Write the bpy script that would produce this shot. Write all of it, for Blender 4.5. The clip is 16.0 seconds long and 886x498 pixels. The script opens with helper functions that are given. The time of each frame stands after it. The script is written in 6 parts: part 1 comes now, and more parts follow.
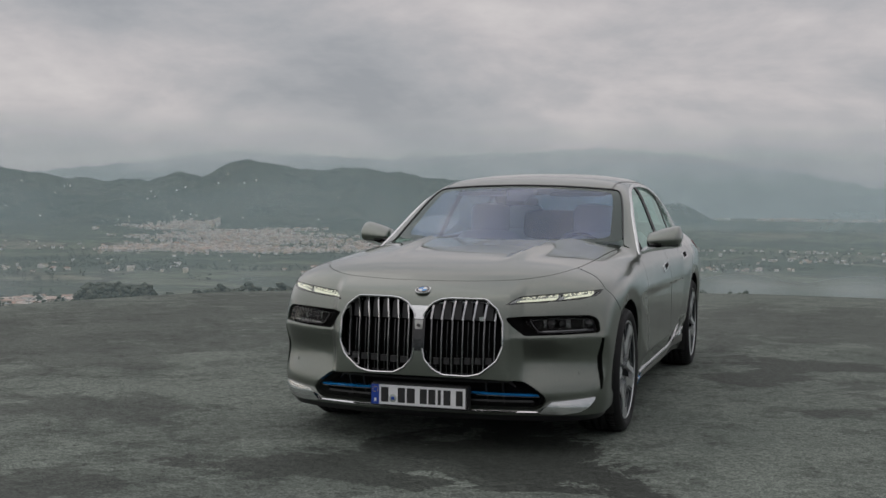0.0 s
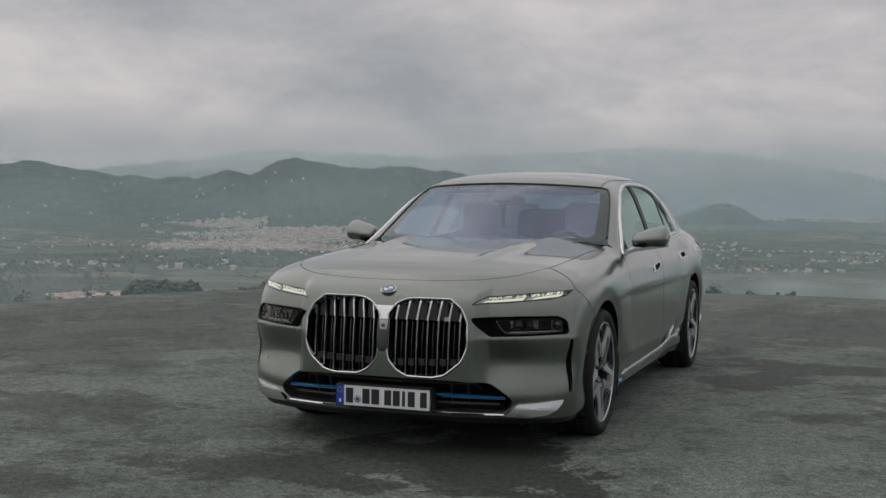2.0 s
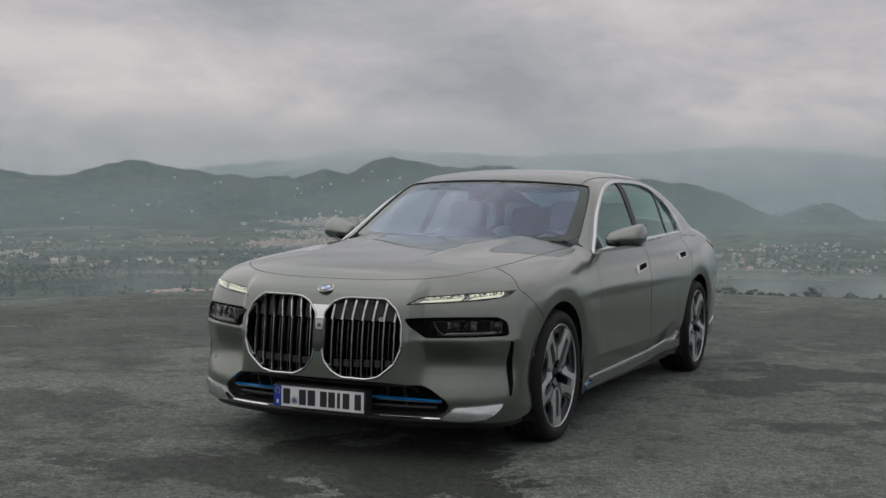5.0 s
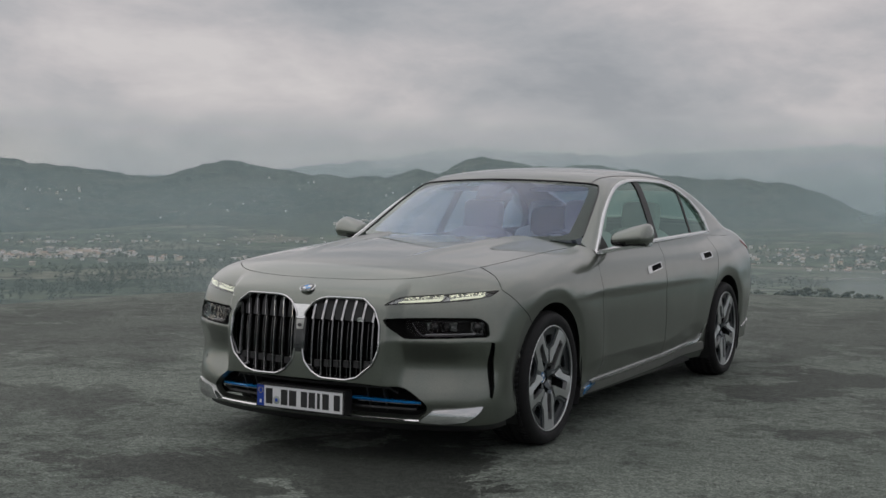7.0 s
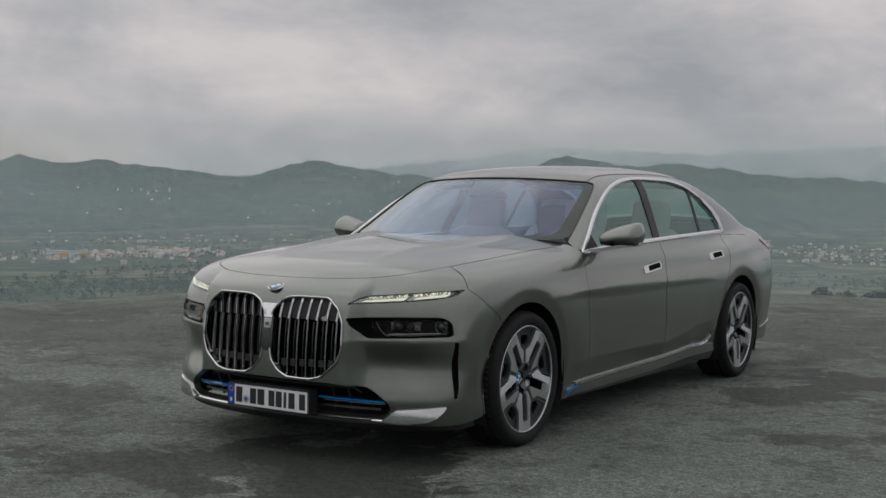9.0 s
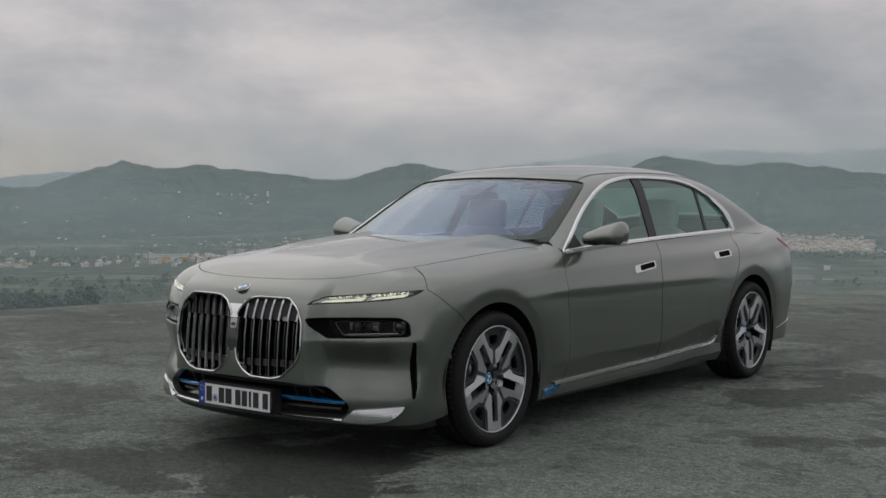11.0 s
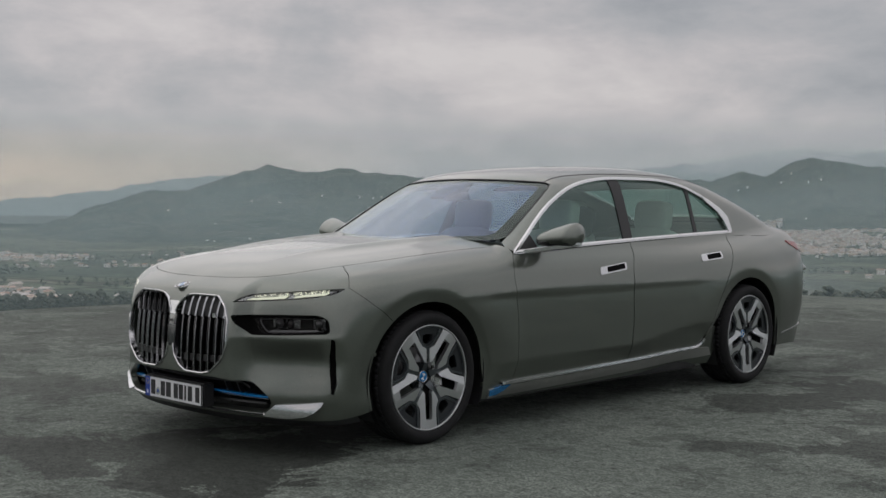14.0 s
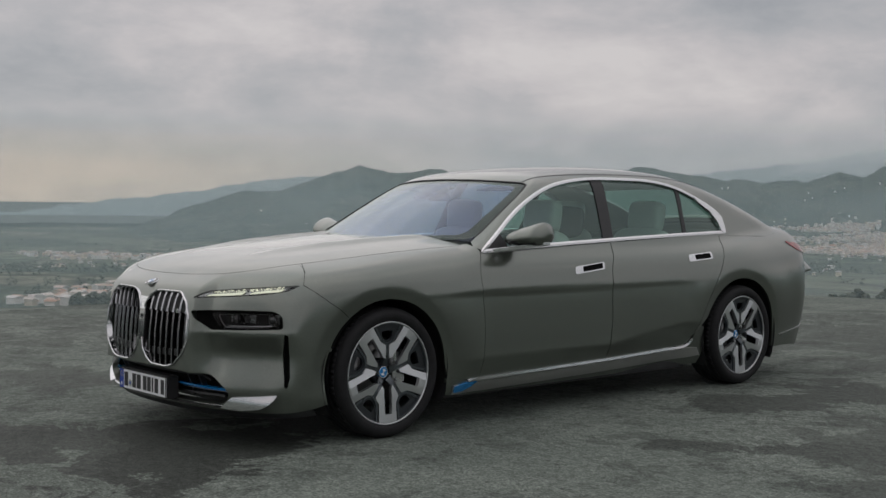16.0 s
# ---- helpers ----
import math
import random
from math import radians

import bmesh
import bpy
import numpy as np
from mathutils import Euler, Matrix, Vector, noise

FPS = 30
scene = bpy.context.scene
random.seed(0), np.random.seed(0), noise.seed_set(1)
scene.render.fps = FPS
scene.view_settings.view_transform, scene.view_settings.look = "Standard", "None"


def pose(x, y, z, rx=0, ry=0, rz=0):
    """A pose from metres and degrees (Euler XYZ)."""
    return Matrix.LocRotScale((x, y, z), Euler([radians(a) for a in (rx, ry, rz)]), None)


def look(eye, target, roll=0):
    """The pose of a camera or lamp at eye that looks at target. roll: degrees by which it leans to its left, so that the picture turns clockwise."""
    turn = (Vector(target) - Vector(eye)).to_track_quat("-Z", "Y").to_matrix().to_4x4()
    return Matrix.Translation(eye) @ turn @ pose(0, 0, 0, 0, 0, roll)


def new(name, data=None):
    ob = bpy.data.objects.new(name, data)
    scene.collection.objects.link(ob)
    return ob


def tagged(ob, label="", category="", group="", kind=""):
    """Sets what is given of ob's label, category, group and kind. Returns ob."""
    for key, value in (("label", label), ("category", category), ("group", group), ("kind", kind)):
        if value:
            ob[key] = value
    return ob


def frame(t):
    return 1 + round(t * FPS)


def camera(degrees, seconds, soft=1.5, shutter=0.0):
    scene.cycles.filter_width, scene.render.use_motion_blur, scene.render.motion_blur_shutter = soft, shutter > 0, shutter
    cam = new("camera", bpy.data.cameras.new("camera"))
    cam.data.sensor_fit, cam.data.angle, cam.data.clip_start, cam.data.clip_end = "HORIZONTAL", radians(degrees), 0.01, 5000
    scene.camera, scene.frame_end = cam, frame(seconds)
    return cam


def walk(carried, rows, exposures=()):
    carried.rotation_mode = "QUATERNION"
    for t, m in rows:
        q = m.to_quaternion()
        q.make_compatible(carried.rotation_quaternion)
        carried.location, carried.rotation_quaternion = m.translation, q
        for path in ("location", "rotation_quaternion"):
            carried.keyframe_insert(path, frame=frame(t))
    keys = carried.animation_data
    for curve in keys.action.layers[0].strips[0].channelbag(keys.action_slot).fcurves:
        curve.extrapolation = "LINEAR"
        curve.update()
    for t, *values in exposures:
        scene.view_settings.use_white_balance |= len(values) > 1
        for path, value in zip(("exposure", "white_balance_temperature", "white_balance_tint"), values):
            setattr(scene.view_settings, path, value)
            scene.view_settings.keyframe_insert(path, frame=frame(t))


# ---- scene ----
cam = camera(40.3, 16.0)
PATH = [
    (0, (2.038, -6.827, 1.251), (1.422, -4.925, 1.187), 0.67),
    (0.5, (2.111, -6.772, 1.255), (1.481, -4.875, 1.188), 0.77),
    (1, (2.200, -6.713, 1.252), (1.554, -4.822, 1.187), 0.77),
    (1.5, (2.290, -6.653, 1.254), (1.625, -4.768, 1.189), 0.78),
    (2, (2.391, -6.583, 1.253), (1.703, -4.707, 1.186), 0.88),
    (2.5, (2.497, -6.508, 1.256), (1.784, -4.640, 1.189), 0.78),
    (3, (2.607, -6.434, 1.254), (1.872, -4.575, 1.186), 0.98),
    (3.5, (2.719, -6.357, 1.256), (1.962, -4.507, 1.188), 0.99),
    (4, (2.835, -6.276, 1.254), (2.055, -4.435, 1.185), 0.99),
    (6.5, (3.379, -5.873, 1.260), (2.445, -4.106, 1.187), 1.00),
    (7, (3.494, -5.788, 1.261), (2.525, -4.040, 1.187), 1.01),
    (7.5, (3.604, -5.705, 1.263), (2.603, -3.975, 1.188), 1.01),
    (8, (3.722, -5.621, 1.263), (2.691, -3.909, 1.188), 1.01),
    (8.5, (3.842, -5.534, 1.264), (2.780, -3.841, 1.187), 0.91),
    (9, (3.965, -5.449, 1.266), (2.876, -3.773, 1.189), 0.92),
    (11.5, (4.658, -4.980, 1.266), (3.408, -3.420, 1.192), 0.33),
    (12, (4.801, -4.877, 1.263), (3.522, -3.341, 1.191), 0.33),
    (12.5, (4.945, -4.766, 1.262), (3.636, -3.256, 1.190), 0.23),
    (13, (5.094, -4.660, 1.261), (3.755, -3.176, 1.189), 0.33),
    (13.5, (5.239, -4.557, 1.263), (3.874, -3.096, 1.191), 0.33),
    (14, (5.389, -4.450, 1.261), (3.996, -3.017, 1.189), 0.43),
    (14.5, (5.531, -4.346, 1.260), (4.109, -2.941, 1.188), 0.43),
    (15, (5.672, -4.243, 1.259), (4.224, -2.865, 1.188), 0.43),
    (15.5, (5.822, -4.147, 1.260), (4.351, -2.794, 1.188), 0.53),
    (16, (5.971, -4.042, 1.261), (4.475, -2.716, 1.189), 0.53),
]
walk(cam, [(t, look(eye, target, roll)) for t, eye, target, roll in PATH], [(0.0, 0.0, 6250, 8.0), (16.0, 0.0, 6250, 8.0)])

# ---- sky and light ----
def nodes_of(tree):
    tree.nodes.clear()
    return tree.nodes, tree.links


def math_node(n, l, op, a, b=None, clamp=False):
    m = n.new("ShaderNodeMath")
    m.operation, m.use_clamp = op, clamp
    for i, v in enumerate((a, b)):
        if v is None:
            continue
        if isinstance(v, (int, float)):
            m.inputs[i].default_value = v
        else:
            l.new(v, m.inputs[i])
    return m.outputs[0]


def ramp_node(n, l, fac, stops):
    r = n.new("ShaderNodeValToRGB")
    while len(r.color_ramp.elements) < len(stops):
        r.color_ramp.elements.new(0.5)
    for e, (p, c) in zip(r.color_ramp.elements, stops):
        e.position = p
        e.color = (c, c, c, 1) if isinstance(c, (int, float)) else (*c, 1)
    l.new(fac, r.inputs[0])
    return r.outputs[0]


def mix_node(n, l, fac, a, b, blend="MIX"):
    m = n.new("ShaderNodeMix")
    m.data_type, m.blend_type = "RGBA", blend
    for i, v in ((0, fac), (6, a), (7, b)):
        if isinstance(v, (int, float)):
            m.inputs[i].default_value = v
        elif isinstance(v, tuple):
            m.inputs[i].default_value = (*v, 1)
        else:
            l.new(v, m.inputs[i])
    return m.outputs[2]


def noise_node(n, l, vec, scale, detail=5.0, rough=0.55, distortion=0.0):
    t = n.new("ShaderNodeTexNoise")
    t.inputs["Scale"].default_value, t.inputs["Detail"].default_value = scale, detail
    t.inputs["Roughness"].default_value, t.inputs["Distortion"].default_value = rough, distortion
    if vec is not None:
        l.new(vec, t.inputs["Vector"])
    return t.outputs["Fac"]


SUN_AZ, SUN_EL = -105.0, 30.0
ZENITH = 0.54


def build_world():
    world = bpy.data.worlds.new("overcast_sky")
    scene.world = world
    world.use_nodes = True
    n, l = nodes_of(world.node_tree)
    co = n.new("ShaderNodeTexCoord").outputs["Generated"]
    sep = n.new("ShaderNodeSeparateXYZ")
    l.new(co, sep.inputs[0])
    x, y, z = sep.outputs
    up = math_node(n, l, "MAXIMUM", z, 0.0)
    # the cloud deck: soft layered masses, flattened towards the horizon
    flat = n.new("ShaderNodeMapping")
    flat.inputs["Scale"].default_value = (1.0, 1.0, 2.6)
    flat.inputs["Location"].default_value = (2.3, 0.4, 0.15)
    l.new(co, flat.inputs[0])
    big = noise_node(n, l, flat.outputs[0], 2.3, 6.0, 0.56, 0.35)
    wisp = noise_node(n, l, flat.outputs[0], 5.5, 9.0, 0.60, 0.22)
    cloud = math_node(n, l, "ADD", math_node(n, l, "MULTIPLY", big, 0.56), math_node(n, l, "MULTIPLY", wisp, 0.44))
    tone = ramp_node(n, l, cloud, [(0.38, (0.342, 0.342, 0.356)), (0.45, (0.416, 0.406, 0.414)), (0.51, (0.486, 0.458, 0.459)), (0.56, (0.564, 0.517, 0.510)), (0.62, (0.645, 0.59, 0.572))])
    # pale band of mist towards the horizon
    low = ramp_node(n, l, up, [(0.0, 1.0), (0.09, 0.0)])
    tone = mix_node(n, l, math_node(n, l, "MULTIPLY", low, 0.55), tone, (0.455, 0.455, 0.458))
    # warm break in the clouds low in the west
    az = n.new("ShaderNodeVectorMath")
    az.operation = "DOT_PRODUCT"
    l.new(co, az.inputs[0])
    az.inputs[1].default_value = (math.sin(radians(-80)), math.cos(radians(-80)), 0.03)
    west = ramp_node(n, l, az.outputs["Value"], [(0.83, 0.0), (0.975, 1.0)])
    strip = ramp_node(n, l, up, [(0.0, 1.0), (0.03, 0.9), (0.065, 0.0)])
    tone = mix_node(n, l, math_node(n, l, "MULTIPLY", math_node(n, l, "MULTIPLY", west, strip), 0.92), tone, (0.78, 0.61, 0.47))
    # an overcast sky grows brighter towards the zenith
    lift = math_node(n, l, "ADD", 1.0, math_node(n, l, "MULTIPLY", math_node(n, l, "MAXIMUM", math_node(n, l, "SUBTRACT", up, 0.18), 0.0), ZENITH * 2.2))
    scaled = n.new("ShaderNodeVectorMath")
    scaled.operation = "SCALE"
    l.new(tone, scaled.inputs[0])
    l.new(lift, scaled.inputs["Scale"])
    below = mix_node(n, l, math_node(n, l, "LESS_THAN", z, 0.0), scaled.outputs[0], (0.11, 0.125, 0.125))
    deck = n.new("ShaderNodeBackground")
    l.new(below, deck.inputs[0])
    sky = n.new("ShaderNodeTexSky")
    sky.sky_type, sky.sun_disc = "NISHITA", False
    sky.sun_elevation, sky.sun_rotation = radians(SUN_EL), radians(SUN_AZ)
    clear = n.new("ShaderNodeBackground")
    l.new(sky.outputs[0], clear.inputs[0])
    clear.inputs[1].default_value = 0.06
    both = n.new("ShaderNodeMixShader")
    both.inputs[0].default_value = 0.94
    l.new(clear.outputs[0], both.inputs[1])
    l.new(deck.outputs[0], both.inputs[2])
    out = n.new("ShaderNodeOutputWorld")
    l.new(both.outputs[0], out.inputs[0])

    lamp = bpy.data.lights.new("sun", "SUN")
    lamp.energy, lamp.angle, lamp.color = 0.5, radians(110), (1.0, 0.95, 0.88)
    way = Vector((math.sin(radians(SUN_AZ)) * math.cos(radians(SUN_EL)), math.cos(radians(SUN_AZ)) * math.cos(radians(SUN_EL)), math.sin(radians(SUN_EL))))
    sun = new("sun", lamp)
    sun.matrix_world = look(way * 50, (0, 0, 0))


build_world()


# ---- materials ----
def material(name, base, rough=0.5, metal=0.0, coat=0.0, var=0.0, var_scale=8.0, bump=0.0, bump_scale=60.0, spec=0.5, rough_var=0.0):
    m = bpy.data.materials.new(name)
    m.use_nodes = True
    n, l = nodes_of(m.node_tree)
    b = n.new("ShaderNodeBsdfPrincipled")
    o = n.new("ShaderNodeOutputMaterial")
    l.new(b.outputs[0], o.inputs[0])
    b.inputs["Base Color"].default_value = (*base, 1)
    b.inputs["Roughness"].default_value, b.inputs["Metallic"].default_value = rough, metal
    b.inputs["Coat Weight"].default_value, b.inputs["Coat Roughness"].default_value = coat, 0.03
    b.inputs["Specular IOR Level"].default_value = spec
    if var or bump or rough_var:
        co = n.new("ShaderNodeTexCoord").outputs["Object"]
    if var:
        f = noise_node(n, l, co, var_scale, 6, 0.6)
        g = noise_node(n, l, co, var_scale * 9, 4, 0.6)
        s = math_node(n, l, "ADD", math_node(n, l, "MULTIPLY", f, 0.65), math_node(n, l, "MULTIPLY", g, 0.35))
        lo, hi = tuple(c * (1 - var) for c in base), tuple(min(1, c * (1 + var)) for c in base)
        l.new(ramp_node(n, l, s, [(0.32, lo), (0.68, hi)]), b.inputs["Base Color"])
    if rough_var:
        f = noise_node(n, l, co, var_scale * 2, 5, 0.6)
        l.new(ramp_node(n, l, f, [(0.3, max(0.02, rough - rough_var)), (0.7, rough + rough_var)]), b.inputs["Roughness"])
    if bump:
        bp = n.new("ShaderNodeBump")
        bp.inputs["Strength"].default_value, bp.inputs["Distance"].default_value = bump, 0.004
        l.new(noise_node(n, l, co, bump_scale, 5, 0.6), bp.inputs["Height"])
        l.new(bp.outputs[0], b.inputs["Normal"])
    return m


def glass_material(name, tint, gloss=(1, 1, 1), ior=1.52, rough=0.0):
    """A thin pane: it lets light straight through, tinted, and mirrors more the flatter one looks at it."""
    m = bpy.data.materials.new(name)
    m.use_nodes = True
    n, l = nodes_of(m.node_tree)
    t = n.new("ShaderNodeBsdfTransparent")
    t.inputs[0].default_value = (*tint, 1)
    g = n.new("ShaderNodeBsdfGlossy")
    g.inputs["Color"].default_value, g.inputs["Roughness"].default_value = (*gloss, 1), rough
    lw = n.new("ShaderNodeLayerWeight")
    lw.inputs[0].default_value = 0.5
    f0 = ((ior - 1) / (ior + 1)) ** 2
    rise = math_node(n, l, "POWER", lw.outputs["Facing"], 4.0)
    gain = math_node(n, l, "ADD", f0, math_node(n, l, "MULTIPLY", rise, 1 - f0), clamp=True)
    mx = n.new("ShaderNodeMixShader")
    l.new(gain, mx.inputs[0])
    l.new(t.outputs[0], mx.inputs[1])
    l.new(g.outputs[0], mx.inputs[2])
    o = n.new("ShaderNodeOutputMaterial")
    l.new(mx.outputs[0], o.inputs[0])
    return m


def glow_material(name, colour, strength):
    m = material(name, (0.6, 0.6, 0.58), 0.2)
    b = next(k for k in m.node_tree.nodes if k.type == "BSDF_PRINCIPLED")
    b.inputs["Emission Color"].default_value = (*colour, 1)
    b.inputs["Emission Strength"].default_value = strength
    return m


def paint_material():
    """Grey-bronze metallic lacquer with fine flakes under a clear coat."""
    m = material("grey_metallic_paint", (0.160, 0.178, 0.152), 0.25, 0.9, 1.0)
    n, l = m.node_tree.nodes, m.node_tree.links
    b = next(k for k in n if k.type == "BSDF_PRINCIPLED")
    co = n.new("ShaderNodeTexCoord").outputs["Object"]
    v = noise_node(n, l, co, 240, 3, 0.7)
    l.new(ramp_node(n, l, v, [(0.40, (0.144, 0.159, 0.136)), (0.60, (0.169, 0.186, 0.160))]), b.inputs["Base Color"])
    f = noise_node(n, l, co, 5.0, 5, 0.6)
    l.new(ramp_node(n, l, f, [(0.3, 0.285), (0.7, 0.325)]), b.inputs["Roughness"])
    b.inputs["Coat IOR"].default_value, b.inputs["Coat Roughness"].default_value = 1.72, 0.012
    return m


PAINT = paint_material()
CHROME = material("chrome", (0.62, 0.62, 0.63), 0.09, 1.0, rough_var=0.03)
POLISHED = material("polished_chrome", (0.68, 0.68, 0.69), 0.12, 1.0)
SATIN = material("satin_aluminium", (0.78, 0.785, 0.79), 0.22, 1.0, rough_var=0.05)
GLOSS_BLACK = material("gloss_black", (0.012, 0.012, 0.013), 0.12, 0.0, 0.6, rough_var=0.04)
DARK_CHROME = material("dark_chrome", (0.12, 0.12, 0.125), 0.16, 1.0, rough_var=0.04)
FIN_METAL = material("grille_fin_metal", (0.24, 0.24, 0.245), 0.22, 1.0, rough_var=0.04)
BLACK = material("black_plastic", (0.016, 0.016, 0.017), 0.5, var=0.25, bump=0.15, bump_scale=300)
VOID = material("dark_cavity", (0.006, 0.006, 0.006), 0.8, spec=0.05)
RUBBER = material("tyre_rubber", (0.014, 0.014, 0.015), 0.68, var=0.25, var_scale=20, bump=0.2, bump_scale=240, spec=0.25)
WHEEL_DARK = material("wheel_dark_grey", (0.030, 0.034, 0.038), 0.38, 0.4, 0.2, rough_var=0.06)
WHEEL_MID = material("wheel_grey_edge", (0.10, 0.112, 0.12), 0.30, 0.8, 0.3, rough_var=0.06)
WHEEL_FACE = material("wheel_machined_face", (0.66, 0.67, 0.68), 0.34, 0.92, 0.3, rough_var=0.02)
STEEL = material("brake_steel", (0.25, 0.25, 0.25), 0.35, 0.9)
BLUE = material("blue_trim", (0.016, 0.23, 0.58), 0.22, 0.35, 0.8)
WHITE = material("white_enamel", (0.72, 0.73, 0.74), 0.35, var=0.05)
LEATHER = material("pale_leather", (0.52, 0.515, 0.49), 0.55, var=0.1, bump=0.1, bump_scale=120)
DARK_TRIM = material("dark_cabin_trim", (0.05, 0.05, 0.055), 0.6, var=0.2)
WINDSCREEN = glass_material("windscreen_glass", (0.90, 0.95, 0.93), (0.84, 0.90, 0.87), 1.38)
COATING = glass_material("blue_screen_coating", (0.64, 0.68, 0.96), (0.61, 0.63, 0.97), 2.0)
SIDE_GLASS = glass_material("green_side_glass", (0.62, 0.80, 0.73), (0.74, 0.92, 0.86), 2.0)
LENS = glass_material("lamp_lens", (0.75, 0.76, 0.77), (1, 1, 1), 1.5)
SMOKED = glass_material("smoked_lens", (0.60, 0.60, 0.60), (1, 1, 1), 1.22)
LED = glow_material("daytime_led", (1.0, 0.98, 0.68), 0.62)
LAMP_GREY = material("lamp_reflector", (0.30, 0.31, 0.31), 0.25, 0.6, rough_var=0.08)
TAIL_RED = material("tail_lamp_red", (0.28, 0.02, 0.02), 0.15, 0, 0.8)
BLUE_BAND = material("blue_plate_band", (0.01, 0.05, 0.33), 0.35)
SATIN_DARK = material("satin_grey_metal", (0.46, 0.46, 0.445), 0.42, 0.9, rough_var=0.05)
FRIT = material("dark_glass_print", (0.030, 0.036, 0.033), 0.5, spec=0.2)
PLATE_YELLOW = material("plate_yellow", (0.62, 0.46, 0.04), 0.4)
SEAL_GREY = material("seal_grey", (0.34, 0.38, 0.36), 0.45, var=0.25, var_scale=60)
LAMP_SILVER = material("lamp_silver", (0.62, 0.63, 0.60), 0.22, 0.85, rough_var=0.08)


# ---- parts ----
def mesh_of(bm, name, mat, smooth=True):
    me = bpy.data.meshes.new(name)
    bm.to_mesh(me)
    bm.free()
    for p in me.polygons:
        p.use_smooth = smooth
    if mat:
        me.materials.append(mat)
    return me


def part(name, bm, mat, parent=None, label="", smooth=True):
    """Links a bmesh as one mesh object under a thing or a part."""
    ob = new(name, mesh_of(bm, name, mat, smooth))
    ob.parent = parent
    return tagged(ob, label)


def from_arrays(name, verts, faces, mat, parent=None, label="", smooth=True):
    me = bpy.data.meshes.new(name)
    me.from_pydata([tuple(v) for v in verts], [], faces)
    me.update()
    if smooth:
        me.polygons.foreach_set("use_smooth", [True] * len(me.polygons))
    if mat:
        me.materials.append(mat)
    ob = new(name, me)
    ob.parent = parent
    return tagged(ob, label)


# ---- ground ----
def smooth01(a, b, x):
    t = np.clip((np.asarray(x, float) - a) / (b - a), 0, 1)
    return t * t * (3 - 2 * t)


def wave(az, r, seed, scale):
    """Smooth noise over directions and distances."""
    return noise.fractal(Vector((math.sin(radians(az)) * r / scale, math.cos(radians(az)) * r / scale, seed)), 0.9, 2.0, 5)


def valley_height(r, x, y):
    """The land falls from the hilltop, runs along the valley floor and rises to the hills."""
    knots_r = [0, 21, 30, 60, 130, 300, 430, 700, 1300, 1950, 2560, 3100, 4900]
    knots_h = [-1.0, -2.3, -3.9, -7.4, -13.0, -26.0, -35.5, -45, -58, -57, -30, -18, -14]
    west = float(smooth01(-38, -54, math.degrees(math.atan2(x, y - 3))))
    h = (float(np.interp(r, knots_r, knots_h)) * (1 - west) + float(np.interp(r, knots_r, knots_h[:9] + [-60, -58, -54, -50])) * west) * 0.968
    # the land lies a little lower towards the west
    h += r * (0.0002 + 0.0001 * max(-80.0, min(10.0, math.degrees(math.atan2(x, y - 3))))) * float(smooth01(20, 300, r))
    rough = noise.fractal(Vector((x / 420, y / 420, 1.3)), 0.9, 2.0, 5)
    return h + rough * float(smooth01(60, 900, r)) * 4 + noise.fractal(Vector((x / 9, y / 9, 4.1)), 0.9, 2.0, 4) * 0.25 * float(smooth01(20, 34, r)) + rough * 1.2 * float(smooth01(24, 90, r))


